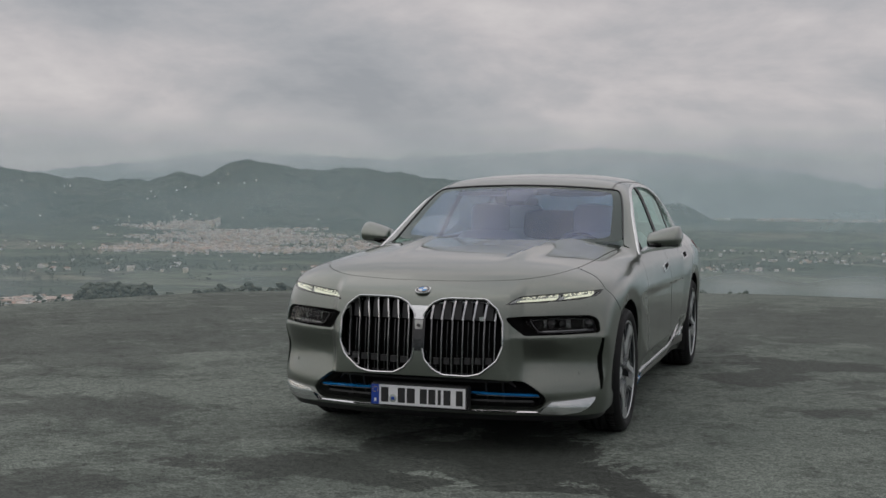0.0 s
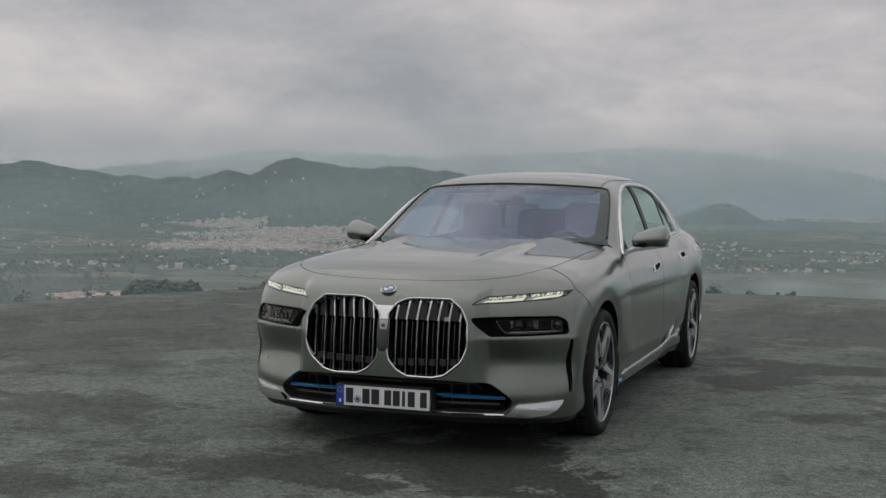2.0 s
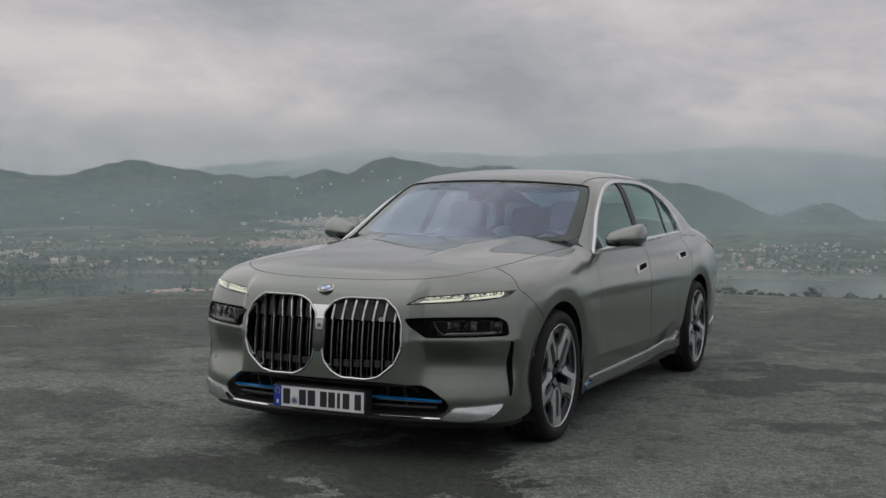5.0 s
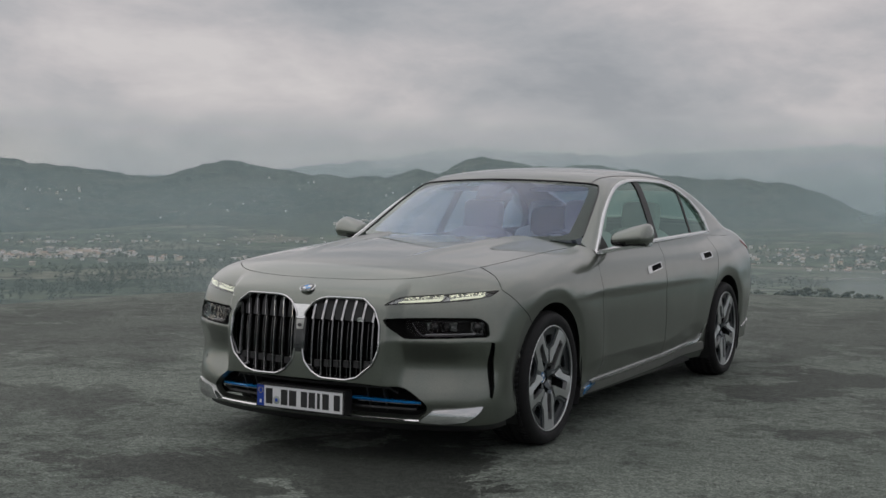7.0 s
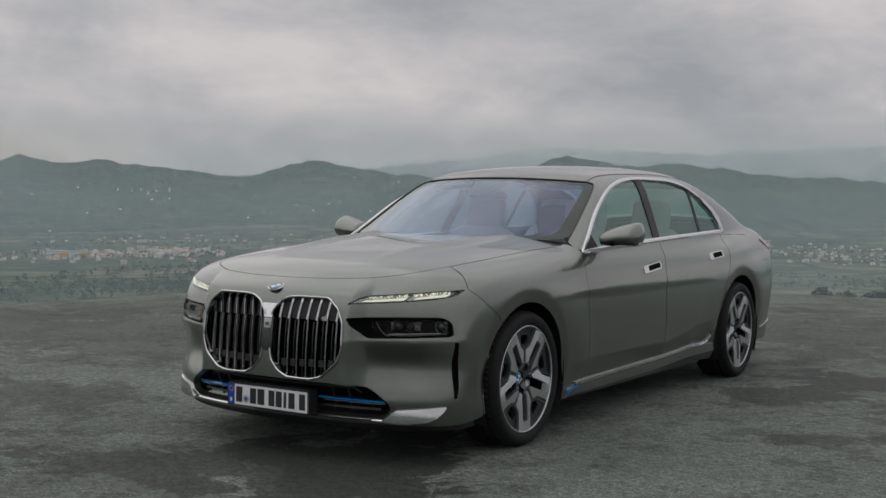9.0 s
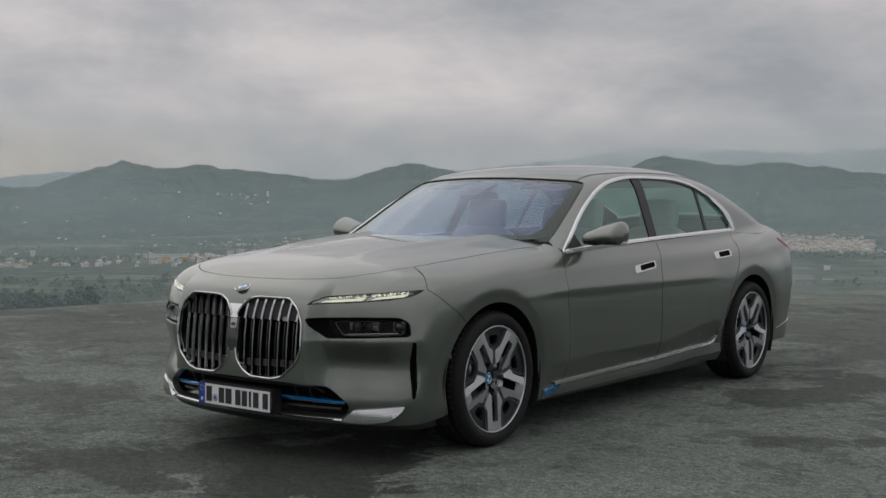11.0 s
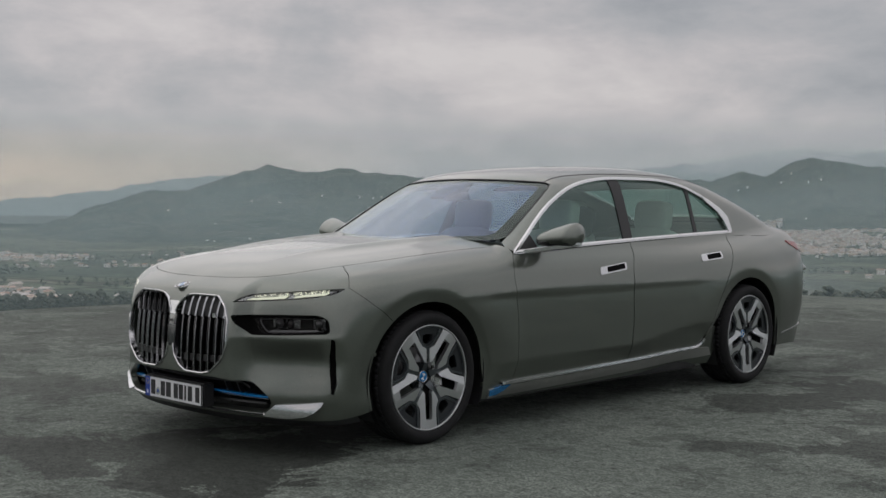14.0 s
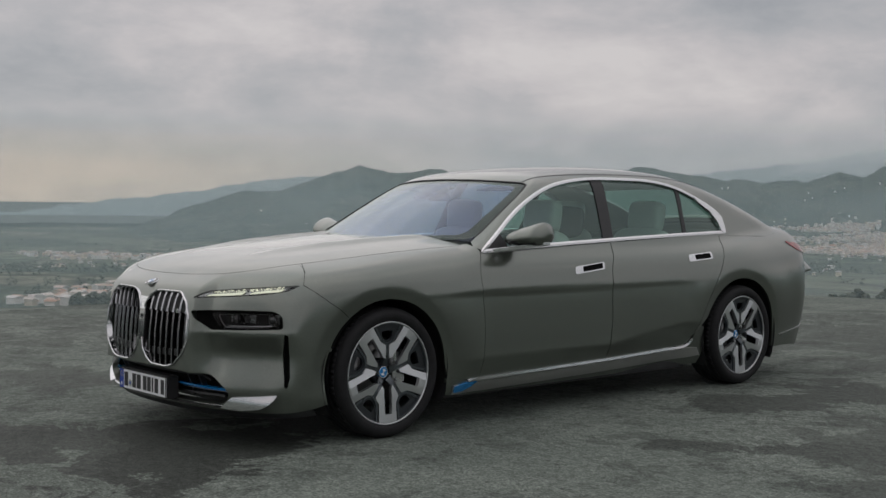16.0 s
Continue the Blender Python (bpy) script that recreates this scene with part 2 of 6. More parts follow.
def land_material(name, greens, fields, scale, open_part=1.0):
    m = bpy.data.materials.new(name)
    m.use_nodes = True
    n, l = nodes_of(m.node_tree)
    b = n.new("ShaderNodeBsdfPrincipled")
    o = n.new("ShaderNodeOutputMaterial")
    l.new(b.outputs[0], o.inputs[0])
    b.inputs["Roughness"].default_value = 0.95
    b.inputs["Specular IOR Level"].default_value = 0.1
    co = n.new("ShaderNodeTexCoord").outputs["Object"]
    flat = n.new("ShaderNodeMapping")
    flat.inputs["Scale"].default_value = (scale, scale, scale * 1.5)
    l.new(co, flat.inputs[0])
    # ploughed, green and stubble fields parted by dark hedgerows
    bend = n.new("ShaderNodeVectorMath")
    bend.operation = "MULTIPLY_ADD"
    warp = n.new("ShaderNodeTexNoise")
    warp.inputs["Scale"].default_value, warp.inputs["Detail"].default_value = 0.7, 4
    l.new(flat.outputs[0], warp.inputs["Vector"])
    l.new(warp.outputs["Color"], bend.inputs[0])
    bend.inputs[1].default_value = (0.9, 0.9, 0.9)
    l.new(flat.outputs[0], bend.inputs[2])
    cells = []
    for feature in ("F1", "DISTANCE_TO_EDGE"):
        patch = n.new("ShaderNodeTexVoronoi")
        patch.feature = feature
        patch.inputs["Scale"].default_value = 1.0
        l.new(bend.outputs[0], patch.inputs["Vector"])
        cells.append(patch)
    tone = n.new("ShaderNodeSeparateColor")
    l.new(cells[0].outputs["Color"], tone.inputs[0])
    field = ramp_node(n, l, tone.outputs[0], [(0.0, fields[0]), (0.35, fields[1]), (0.55, fields[2]), (0.8, fields[3]), (1.0, fields[0])])
    hedge = ramp_node(n, l, cells[1].outputs["Distance"], [(0.02, 0.45), (0.07, 1.0)])
    field = mix_node(n, l, 1.0, field, hedge, "MULTIPLY")
    woods = ramp_node(n, l, noise_node(n, l, flat.outputs[0], 7.0, 8, 0.68), [(0.43, greens[0]), (0.57, greens[1])])
    blend = ramp_node(n, l, noise_node(n, l, flat.outputs[0], 0.45, 8, 0.66, 0.6), [(0.46, 0.0), (0.52, 1.0)])
    col = mix_node(n, l, math_node(n, l, "MULTIPLY", blend, open_part), woods, field)
    near = noise_node(n, l, co, 0.05, 9, 0.70)
    tuft = noise_node(n, l, co, 0.9, 6, 0.7)
    col = mix_node(n, l, 1.0, col, ramp_node(n, l, math_node(n, l, "ADD", math_node(n, l, "MULTIPLY", near, 0.6), math_node(n, l, "MULTIPLY", tuft, 0.4)), [(0.43, 0.66), (0.50, 0.97), (0.57, 1.30)]), "MULTIPLY")
    l.new(col, b.inputs["Base Color"])
    return m


def build_ground():
    land = land_material("valley_fields", ((0.050, 0.066, 0.048), (0.085, 0.102, 0.072)), ((0.110, 0.130, 0.085), (0.155, 0.155, 0.112), (0.095, 0.118, 0.074), (0.195, 0.180, 0.138)), 0.009)
    azs = np.concatenate([np.arange(-100, 40, 0.5), np.arange(40, 260, 5.0)])
    rings = np.concatenate([[6.0], np.geomspace(14, 40, 14), np.geomspace(46, 4900, 90)])
    verts, faces = [(0, 3, -1.0)], []
    for r in rings:
        for a in azs:
            x, y = r * math.sin(radians(a)), 3 + r * math.cos(radians(a))
            verts.append((x, y, valley_height(r, x, y)))
    k = len(azs)
    for j in range(k):
        faces.append((0, 1 + (j + 1) % k, 1 + j))
    for i in range(len(rings) - 1):
        for j in range(k):
            a, b = 1 + i * k + j, 1 + i * k + (j + 1) % k
            faces.append((a, b, b + k, a + k))
    tagged(from_arrays("ground", verts, faces, land), "green valley land falling away from the hilltop to misty fields", "ground", kind="structure")


build_ground()


def ridge(name, label, mat, table, r, foot, depth, jag, seed, step=0.12):
    """A range of hills: its skyline over azimuth, its foot in the valley, its slopes folded by gullies."""
    az_k, el_k = [p[0] for p in table], [p[1] for p in table]
    azs = np.arange(az_k[0], az_k[-1] + 1e-6, step)
    rows = 26
    verts, faces = [], []
    for a in azs:
        top = 1.3 + r * math.tan(radians(float(np.interp(a, az_k, el_k))))
        top += wave(a, r, seed, 90) * jag
        for i in range(rows):
            s = i / (rows - 1)
            rr = r - depth * (1 - s)
            fold = wave(a, rr, seed + 3, 420) * 0.10 + wave(a, rr, seed + 7, 110) * 0.02
            h = foot + (top - foot) * (s ** 1.25) * (1 + fold * (1 - s) * 1.6 * s)
            rr += wave(a, rr, seed + 5, 260) * depth * 0.05 * (1 - s) * s * 4
            verts.append((rr * math.sin(radians(a)) + 3, rr * math.cos(radians(a)) - 5.5, h))
        verts.append(((r + depth * 0.5) * math.sin(radians(a)) + 3, (r + depth * 0.5) * math.cos(radians(a)) - 5.5, foot))
    k = rows + 1
    for j in range(len(azs) - 1):
        for i in range(k - 1):
            a = j * k + i
            faces.append((a, a + k, a + k + 1, a + 1))
    return tagged(from_arrays(name, verts, faces, mat), label, "hills", kind="structure")


NEAR_HILL = land_material("wooded_hill", ((0.030, 0.044, 0.036), (0.078, 0.098, 0.078)), ((0.090, 0.110, 0.080), (0.125, 0.130, 0.100), (0.070, 0.090, 0.064), (0.140, 0.136, 0.108)), 0.012, 0.45)
SKYLINE = [(-63.99, -1.51), (-60.59, -0.24), (-58.17, 0.49), (-55.84, 0.73), (-53.71, 1.48), (-52.44, 1.85), (-50.99, 1.48), (-49.05, 1.71), (-47.99, 1.56), (-45.17, 1.33), (-43.62, 1.04), (-41.69, 1.13), (-40.42, 1.62), (-39.16, 1.89), (-37.61, 1.63), (-35.48, 1.35),
           (-33.64, 1.16), (-32.18, 1.31), (-31.8, 1.19), (-30.34, 1.67), (-29.28, 1.44), (-28.11, 2.1), (-27.14, 2.29), (-25.78, 2.06), (-24.62, 1.87), (-22.49, 1.94), (-19.97, 1.78), (-18.61, 1.48), (-15.03, 1.35), (-13.28, 1.27), (-11.44, 0.7), (-9.69, -0.01), (-8.14, -0.63)]
ridge("hill_range", "dark wooded hill range under low cloud beyond the valley", NEAR_HILL, SKYLINE, 3300, -85, 1250, 9, 2.0)
KNOLL = [(-10.18, -0.94), (-8.92, -0.15), (-7.56, 0.39), (-6.98, 0.46), (-6.2, 0.16), (-5.43, -0.27), (-4.07, -0.89)]
ridge("hill_knoll", "small round wooded hill rising from the valley floor", NEAR_HILL, KNOLL, 2900, -75, 360, 5, 8.0)
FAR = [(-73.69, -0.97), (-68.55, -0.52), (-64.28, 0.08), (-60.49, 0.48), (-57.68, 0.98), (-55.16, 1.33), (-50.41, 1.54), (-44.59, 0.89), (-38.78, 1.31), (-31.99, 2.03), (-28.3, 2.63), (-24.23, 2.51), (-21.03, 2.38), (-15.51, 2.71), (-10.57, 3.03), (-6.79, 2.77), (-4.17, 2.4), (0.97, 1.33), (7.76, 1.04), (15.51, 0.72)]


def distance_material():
    """Pale glowing backdrop for the far mountains: haze painted in, dissolving into the cloud."""
    m = bpy.data.materials.new("hazy_mountain_backdrop")
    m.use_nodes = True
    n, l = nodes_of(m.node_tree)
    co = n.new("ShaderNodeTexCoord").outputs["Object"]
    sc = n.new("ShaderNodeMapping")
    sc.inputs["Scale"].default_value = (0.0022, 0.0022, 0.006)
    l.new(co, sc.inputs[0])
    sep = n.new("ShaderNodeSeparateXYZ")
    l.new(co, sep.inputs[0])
    # haze is painted into the glow: paler with height, broken by noise
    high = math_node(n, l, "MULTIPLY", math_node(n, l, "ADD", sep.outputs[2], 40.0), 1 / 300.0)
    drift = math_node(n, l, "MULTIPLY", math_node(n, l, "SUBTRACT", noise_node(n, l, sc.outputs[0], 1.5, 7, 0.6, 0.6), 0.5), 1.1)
    painted_haze = math_node(n, l, "ADD", high, drift, clamp=True)
    col = ramp_node(n, l, painted_haze, [(0.10, (0.228, 0.252, 0.256)), (0.45, (0.266, 0.285, 0.290)), (0.75, (0.335, 0.345, 0.352)), (0.95, (0.400, 0.400, 0.404))])
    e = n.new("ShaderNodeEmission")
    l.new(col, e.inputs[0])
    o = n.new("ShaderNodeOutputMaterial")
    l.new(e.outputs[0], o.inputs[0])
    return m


ridge("backdrop_mountains", "pale distant mountains with painted haze, fading into the cloud", distance_material(), FAR, 4700, -40, 700, 12, 5.0, 0.25)


# ---- hilltop pad ----
def asphalt_material():
    m = bpy.data.materials.new("worn_asphalt")
    m.use_nodes = True
    n, l = nodes_of(m.node_tree)
    b = n.new("ShaderNodeBsdfPrincipled")
    o = n.new("ShaderNodeOutputMaterial")
    l.new(b.outputs[0], o.inputs[0])
    co = n.new("ShaderNodeTexCoord").outputs["Object"]
    v = co
    worn = noise_node(n, l, v, 0.38, 9, 0.64, 0.4)
    mid = noise_node(n, l, v, 1.5, 11, 0.72, 0.25)
    fine = noise_node(n, l, co, 75, 5, 0.75)
    coarse = noise_node(n, l, co, 20, 6, 0.75)
    grit = n.new("ShaderNodeTexVoronoi")
    grit.inputs["Scale"].default_value = 130
    l.new(co, grit.inputs["Vector"])
    mass = math_node(n, l, "ADD", math_node(n, l, "MULTIPLY", worn, 0.55), math_node(n, l, "MULTIPLY", mid, 0.45))
    col = ramp_node(n, l, mass, [(0.43, (0.132, 0.152, 0.133)), (0.475, (0.152, 0.173, 0.152)), (0.52, (0.164, 0.186, 0.163)), (0.57, (0.178, 0.201, 0.176))])
    # binder worn off in ragged darker islands, large and small
    peel = noise_node(n, l, v, 0.85, 14, 0.76, 0.3)
    where = ramp_node(n, l, noise_node(n, l, v, 0.20, 5, 0.55), [(0.40, 0.15), (0.58, 1.0)])
    col = mix_node(n, l, math_node(n, l, "MULTIPLY", math_node(n, l, "MULTIPLY", ramp_node(n, l, peel, [(0.484, 1.0), (0.500, 0.0)]), where), 0.42), col, (0.070, 0.080, 0.071))
    flake = noise_node(n, l, v, 3.2, 13, 0.76, 0.2)
    near_peel = ramp_node(n, l, peel, [(0.46, 1.0), (0.56, 0.3)])
    col = mix_node(n, l, math_node(n, l, "MULTIPLY", math_node(n, l, "MULTIPLY", ramp_node(n, l, flake, [(0.455, 1.0), (0.470, 0.0)]), near_peel), 0.50), col, (0.046, 0.053, 0.047))
    lift = ramp_node(n, l, noise_node(n, l, v, 2.6, 12, 0.76, 0.3), [(0.540, 0.0), (0.560, 1.0)])
    col = mix_node(n, l, math_node(n, l, "MULTIPLY", lift, 0.14), col, (0.165, 0.178, 0.160))
    # damp dark patches with torn rims
    torn = math_node(n, l, "ADD", math_node(n, l, "MULTIPLY", noise_node(n, l, v, 1.5, 13, 0.74, 0.5), 5.2), -2.6)
    wet = None
    for px, py, rx, ry, rot, force in STAINS:
        sh = n.new("ShaderNodeMapping")
        sh.vector_type = "TEXTURE"
        sh.inputs["Location"].default_value = (px, py, 0)
        sh.inputs["Rotation"].default_value = (0, 0, radians(rot))
        sh.inputs["Scale"].default_value = (rx, ry, 1)
        l.new(co, sh.inputs[0])
        ln = n.new("ShaderNodeVectorMath")
        ln.operation = "LENGTH"
        l.new(sh.outputs[0], ln.inputs[0])
        edge = math_node(n, l, "ADD", ln.outputs["Value"], torn)
        one = math_node(n, l, "MULTIPLY", ramp_node(n, l, edge, [(0.90, 1.0), (0.97, 0.0)]), force)
        wet = one if wet is None else math_node(n, l, "MAXIMUM", wet, one)
    col = mix_node(n, l, math_node(n, l, "MULTIPLY", wet, 0.92), col, (0.038, 0.042, 0.037))
    # small dark pits and pale grit
    pits = n.new("ShaderNodeTexVoronoi")
    pits.inputs["Scale"].default_value = 9
    pits.inputs["Randomness"].default_value = 1.0
    l.new(v, pits.inputs["Vector"])
    pit = math_node(n, l, "MULTIPLY", ramp_node(n, l, pits.outputs["Distance"], [(0.05, 1.0), (0.16, 0.0)]), ramp_node(n, l, noise_node(n, l, co, 1.7, 4, 0.6), [(0.44, 0.0), (0.52, 1.0)]))
    col = mix_node(n, l, math_node(n, l, "MULTIPLY", pit, 0.8), col, (0.022, 0.023, 0.022))
    # stone grain
    col = mix_node(n, l, 1.0, col, ramp_node(n, l, coarse, [(0.41, 0.74), (0.50, 1.0), (0.59, 1.25)]), "MULTIPLY")
    col = mix_node(n, l, 1.0, col, ramp_node(n, l, fine, [(0.41, 0.55), (0.50, 0.98), (0.58, 1.42)]), "MULTIPLY")
    pale = ramp_node(n, l, grit.outputs["Distance"], [(0.0, 1.0), (0.12, 0.0)])
    col = mix_node(n, l, math_node(n, l, "MULTIPLY", pale, 0.25), col, (0.20, 0.20, 0.19))
    l.new(col, b.inputs["Base Color"])
    b.inputs["Specular IOR Level"].default_value = 0.14
    l.new(ramp_node(n, l, math_node(n, l, "ADD", math_node(n, l, "MULTIPLY", wet, -0.22), math_node(n, l, "MULTIPLY", mid, 0.25)), [(0.0, 0.66), (0.2, 0.92)]), b.inputs["Roughness"])
    bp = n.new("ShaderNodeBump")
    bp.inputs["Strength"].default_value, bp.inputs["Distance"].default_value = 0.55, 0.010
    hgt = math_node(n, l, "ADD", math_node(n, l, "ADD", math_node(n, l, "MULTIPLY", coarse, 1.6), math_node(n, l, "MULTIPLY", fine, 0.8)), math_node(n, l, "MULTIPLY", grit.outputs["Distance"], 0.5))
    l.new(hgt, bp.inputs["Height"])
    l.new(bp.outputs[0], b.inputs["Normal"])
    return m


# damp stains: place, half axes, turn, strength
STAINS = [(0.54, -0.74, 1.35, 0.42, -57, 1.0), (0.14, -1.16, 0.55, 0.4, 0, 0.8), (-0.7, -1.56, 0.38, 0.26, 20, 0.85), (1.46, 2.74, 0.60, 0.24, 25, 0.75), (3.05, 2.3, 0.75, 1.5, 25, 0.6), (1.85, 3.59, 0.8, 0.5, 0, 0.8), (1.94, 7.65, 4.2, 2.6, 0, 0.55), (-5.04, 3.79, 2.3, 3.6, 10, 0.5), (-2.36, -0.41, 0.7, 0.55, 0, 0.6), (-1.62, -2.3, 0.6, 0.4, 0, 0.7), (-4.3, 8.02, 2.5, 2.0, 0, 0.55), (0.42, -0.95, 0.8, 0.30, -25, 1.0), (0.66, -1.48, 0.5, 0.18, -20, 0.85), (0.08, -1.57, 0.45, 0.18, -10, 0.8), (1.65, 3.1, 0.9, 0.28, 70, 0.8), (2.6, 1.6, 0.8, 0.2, 40, 0.75)]
ASPHALT = asphalt_material()


def build_pad():
    """The paved hilltop: level by the car, with a worn, slightly sinking rim."""
    rim = []
    cx, cy, hx, hy, rr = 3.7, 1.2, 12.4, 12.0, 5.0
    for a in np.arange(0, 360, 2.0):
        c, s = math.cos(radians(a)), math.sin(radians(a))
        e = 3.0
        k = (abs(c) ** e + abs(s) ** e) ** (-1 / e)
        w = 1 + 0.018 * noise.fractal(Vector((c * 6, s * 6, 0.7)), 0.9, 2.0, 5)
        rim.append((cx + hx * k * c * w, cy + hy * k * s * w))
    verts, faces, rings = [], [], np.concatenate([np.linspace(0.04, 0.9, 40), np.linspace(0.915, 1.0, 10)])
    for q in rings:
        for x, y in rim:
            px, py = cx + (x - cx) * q, cy + (y - cy) * q
            z = noise.fractal(Vector((px / 2.4, py / 2.4, 2.0)), 0.9, 2.0, 3) * 0.012 * float(smooth01(0.45, 0.8, q)) - 0.16 * float(smooth01(0.93, 1.0, q)) ** 2
            verts.append((px, py, z))
    k = len(rim)
    for i in range(len(rings) - 1):
        for j in range(k):
            faces.append((i * k + j, (i + 1) * k + j, (i + 1) * k + (j + 1) % k, i * k + (j + 1) % k))
    verts.append((cx, cy, 0.0))
    faces += [(j, len(verts) - 1, (j + 1) % k)[::-1] for j in range(k)]
    base = len(verts)
    for x, y in rim:
        verts.append((cx + (x - cx) * 1.01, cy + (y - cy) * 1.01, -3.2))
    last = (len(rings) - 1) * k
    for j in range(k):
        faces.append((last + j, last + (j + 1) % k, base + (j + 1) % k, base + j))
    tagged(from_arrays("pavement", verts, faces, ASPHALT), "worn grey asphalt pad with dark damp patches on the hilltop", "pavement", kind="structure")


build_pad()


# ---- valley: towns, woods and mist ----
def land_height(az, r):
    """Height of valley or hillside in a direction and at a distance from the pad."""
    x, y = r * math.sin(radians(az)), 3 + r * math.cos(radians(az))
    h = valley_height(r, x, y)
    if SKYLINE[0][0] < az < SKYLINE[-1][0] and r > 2050:
        top = 1.3 + 3300 * math.tan(radians(float(np.interp(az, [p[0] for p in SKYLINE], [p[1] for p in SKYLINE]))))
        s = min(1.0, (r - 2050) / 1250)
        h = max(h, -85 + (top + 85) * s ** 1.25)
    return h


def house_mesh(verts, faces, tint, x, y, z, w, d, h, turn, roof):
    c, s = math.cos(turn), math.sin(turn)
    base = len(verts)
    for px, py, pz in ((-w, -d, -4), (w, -d, -4), (w, d, -4), (-w, d, -4), (-w, -d, h), (w, -d, h), (w, d, h), (-w, d, h)):
        verts.append((x + px * c - py * s, y + px * s + py * c, z + pz))
    faces += [tuple(base + i for i in f) for f in ((0, 1, 5, 4), (1, 2, 6, 5), (2, 3, 7, 6), (3, 0, 4, 7))]
    tint += [0] * 4
    b2 = len(verts)
    e = 0.6
    for px, py, pz in ((-w - e, -d - e, h), (w + e, -d - e, h), (w + e, d + e, h), (-w - e, d + e, h), (-w - e, 0, h + roof), (w + e, 0, h + roof)):
        verts.append((x + px * c - py * s, y + px * s + py * c, z + pz))
    faces += [tuple(b2 + i for i in f) for f in ((0, 1, 5, 4), (2, 3, 4, 5), (1, 2, 5), (3, 0, 4))]
    tint += [1, 1, 0, 0]


def island_material(name, stops, rough=0.9):
    m = bpy.data.materials.new(name)
    m.use_nodes = True
    n, l = nodes_of(m.node_tree)
    b = n.new("ShaderNodeBsdfPrincipled")
    o = n.new("ShaderNodeOutputMaterial")
    l.new(b.outputs[0], o.inputs[0])
    b.inputs["Roughness"].default_value = rough
    g = n.new("ShaderNodeNewGeometry")
    l.new(ramp_node(n, l, g.outputs["Random Per Island"], stops), b.inputs["Base Color"])
    return m


WALLS = island_material("house_walls", [(0.0, (0.76, 0.75, 0.73)), (0.40, (0.84, 0.81, 0.77)), (0.66, (0.70, 0.60, 0.46)), (0.84, (0.44, 0.43, 0.42)), (1.0, (0.80, 0.74, 0.67))])
ROOFS = island_material("tile_roofs", [(0.0, (0.44, 0.27, 0.19)), (0.4, (0.60, 0.55, 0.50)), (0.7, (0.40, 0.23, 0.15)), (1.0, (0.64, 0.61, 0.58))])


def settlement(name, label, seed, count, az0, az1, r0, r1, size, gather, fill=0.0):
    rng = random.Random(seed)
    verts, faces, tint = [], [], []
    tries = 0
    made = 0
    while made < count and tries < count * 30:
        tries += 1
        az, r = rng.uniform(az0, az1), rng.uniform(r0, r1)
        x, y = r * math.sin(radians(az)), 3 + r * math.cos(radians(az))
        away = ((az - (az0 + az1) / 2) / (az1 - az0) * 2) ** 2 + ((r - (r0 + r1) / 2) / (r1 - r0) * 2) ** 2
        if noise.fractal(Vector((x / gather, y / gather, seed)), 0.9, 2.0, 4) < rng.uniform(-0.15, 0.32) - fill + (0.42 - 0.3 * fill) * max(0.0, away - 0.35):
            continue
        k = size * rng.uniform(0.6, 1.35)
        house_mesh(verts, faces, tint, x, y, land_height(az, r), k, k * rng.uniform(0.6, 1.0), k * rng.uniform(0.7, 1.5), rng.choice((0.2, 0.5, 1.77, 2.07)) + rng.uniform(-0.2, 0.2), k * 0.35)
        made += 1
    ob = from_arrays(name, verts, faces, WALLS, smooth=False)
    ob.data.materials.append(ROOFS)
    ob.data.polygons.foreach_set("material_index", tint)
    return tagged(ob, label, "town", kind="stuff")


settlement("town", "white and tan town with tiled roofs spread over the hill's foot", 11, 3600, -34.2, -17.8, 1690, 2420, 2.3, 330, 0.30)
settlement("town_edge", "white houses climbing the hillside above the town", 12, 420, -33.8, -28.5, 2330, 2600, 2.2, 150, 0.1)
settlement("village", "village with white walls and red roofs below the hilltop", 13, 120, -68.5, -57.5, 520, 700, 2.3, 90, 0.1)
settlement("west_houses", "row of white houses across the western valley", 21, 150, -68, -60.5, 1480, 1760, 3.0, 160, 0.1)
settlement("hamlet", "cluster of tan houses with red roofs below the hilltop", 14, 46, -38.6, -35.3, 478, 560, 2.0, 60, 0.3)
settlement("farmstead", "small farmstead with pale walls on a knoll", 22, 9, -8.9, -6.6, 318, 345, 1.3, 60, 0.6)
settlement("far_town", "faint white town across the plain", 15, 420, -8.7, 5.8, 3300, 3480, 3.5, 420)
settlement("farmhouses", "scattered white farmhouses over valley and hills", 16, 230, -69.8, -19.4, 900, 2050, 2.0, 500)
settlement("hill_houses", "white houses strewn over the wooded hillside", 19, 80, -46.5, -21.3, 2450, 3150, 1.6, 160, 0.1)
settlement("hill_farms", "a few white farms on the western hill", 20, 40, -60.1, -42.7, 2250, 3000, 2.0, 160)
settlement("roadside_houses", "scattered houses along the valley road", 18, 330, -21.3, 4.8, 1100, 2080, 2.0, 200)
settlement("yards", "low sheds and yards beside the works", 17, 120, -50.4, -42.7, 1210, 1420, 2.6, 90)


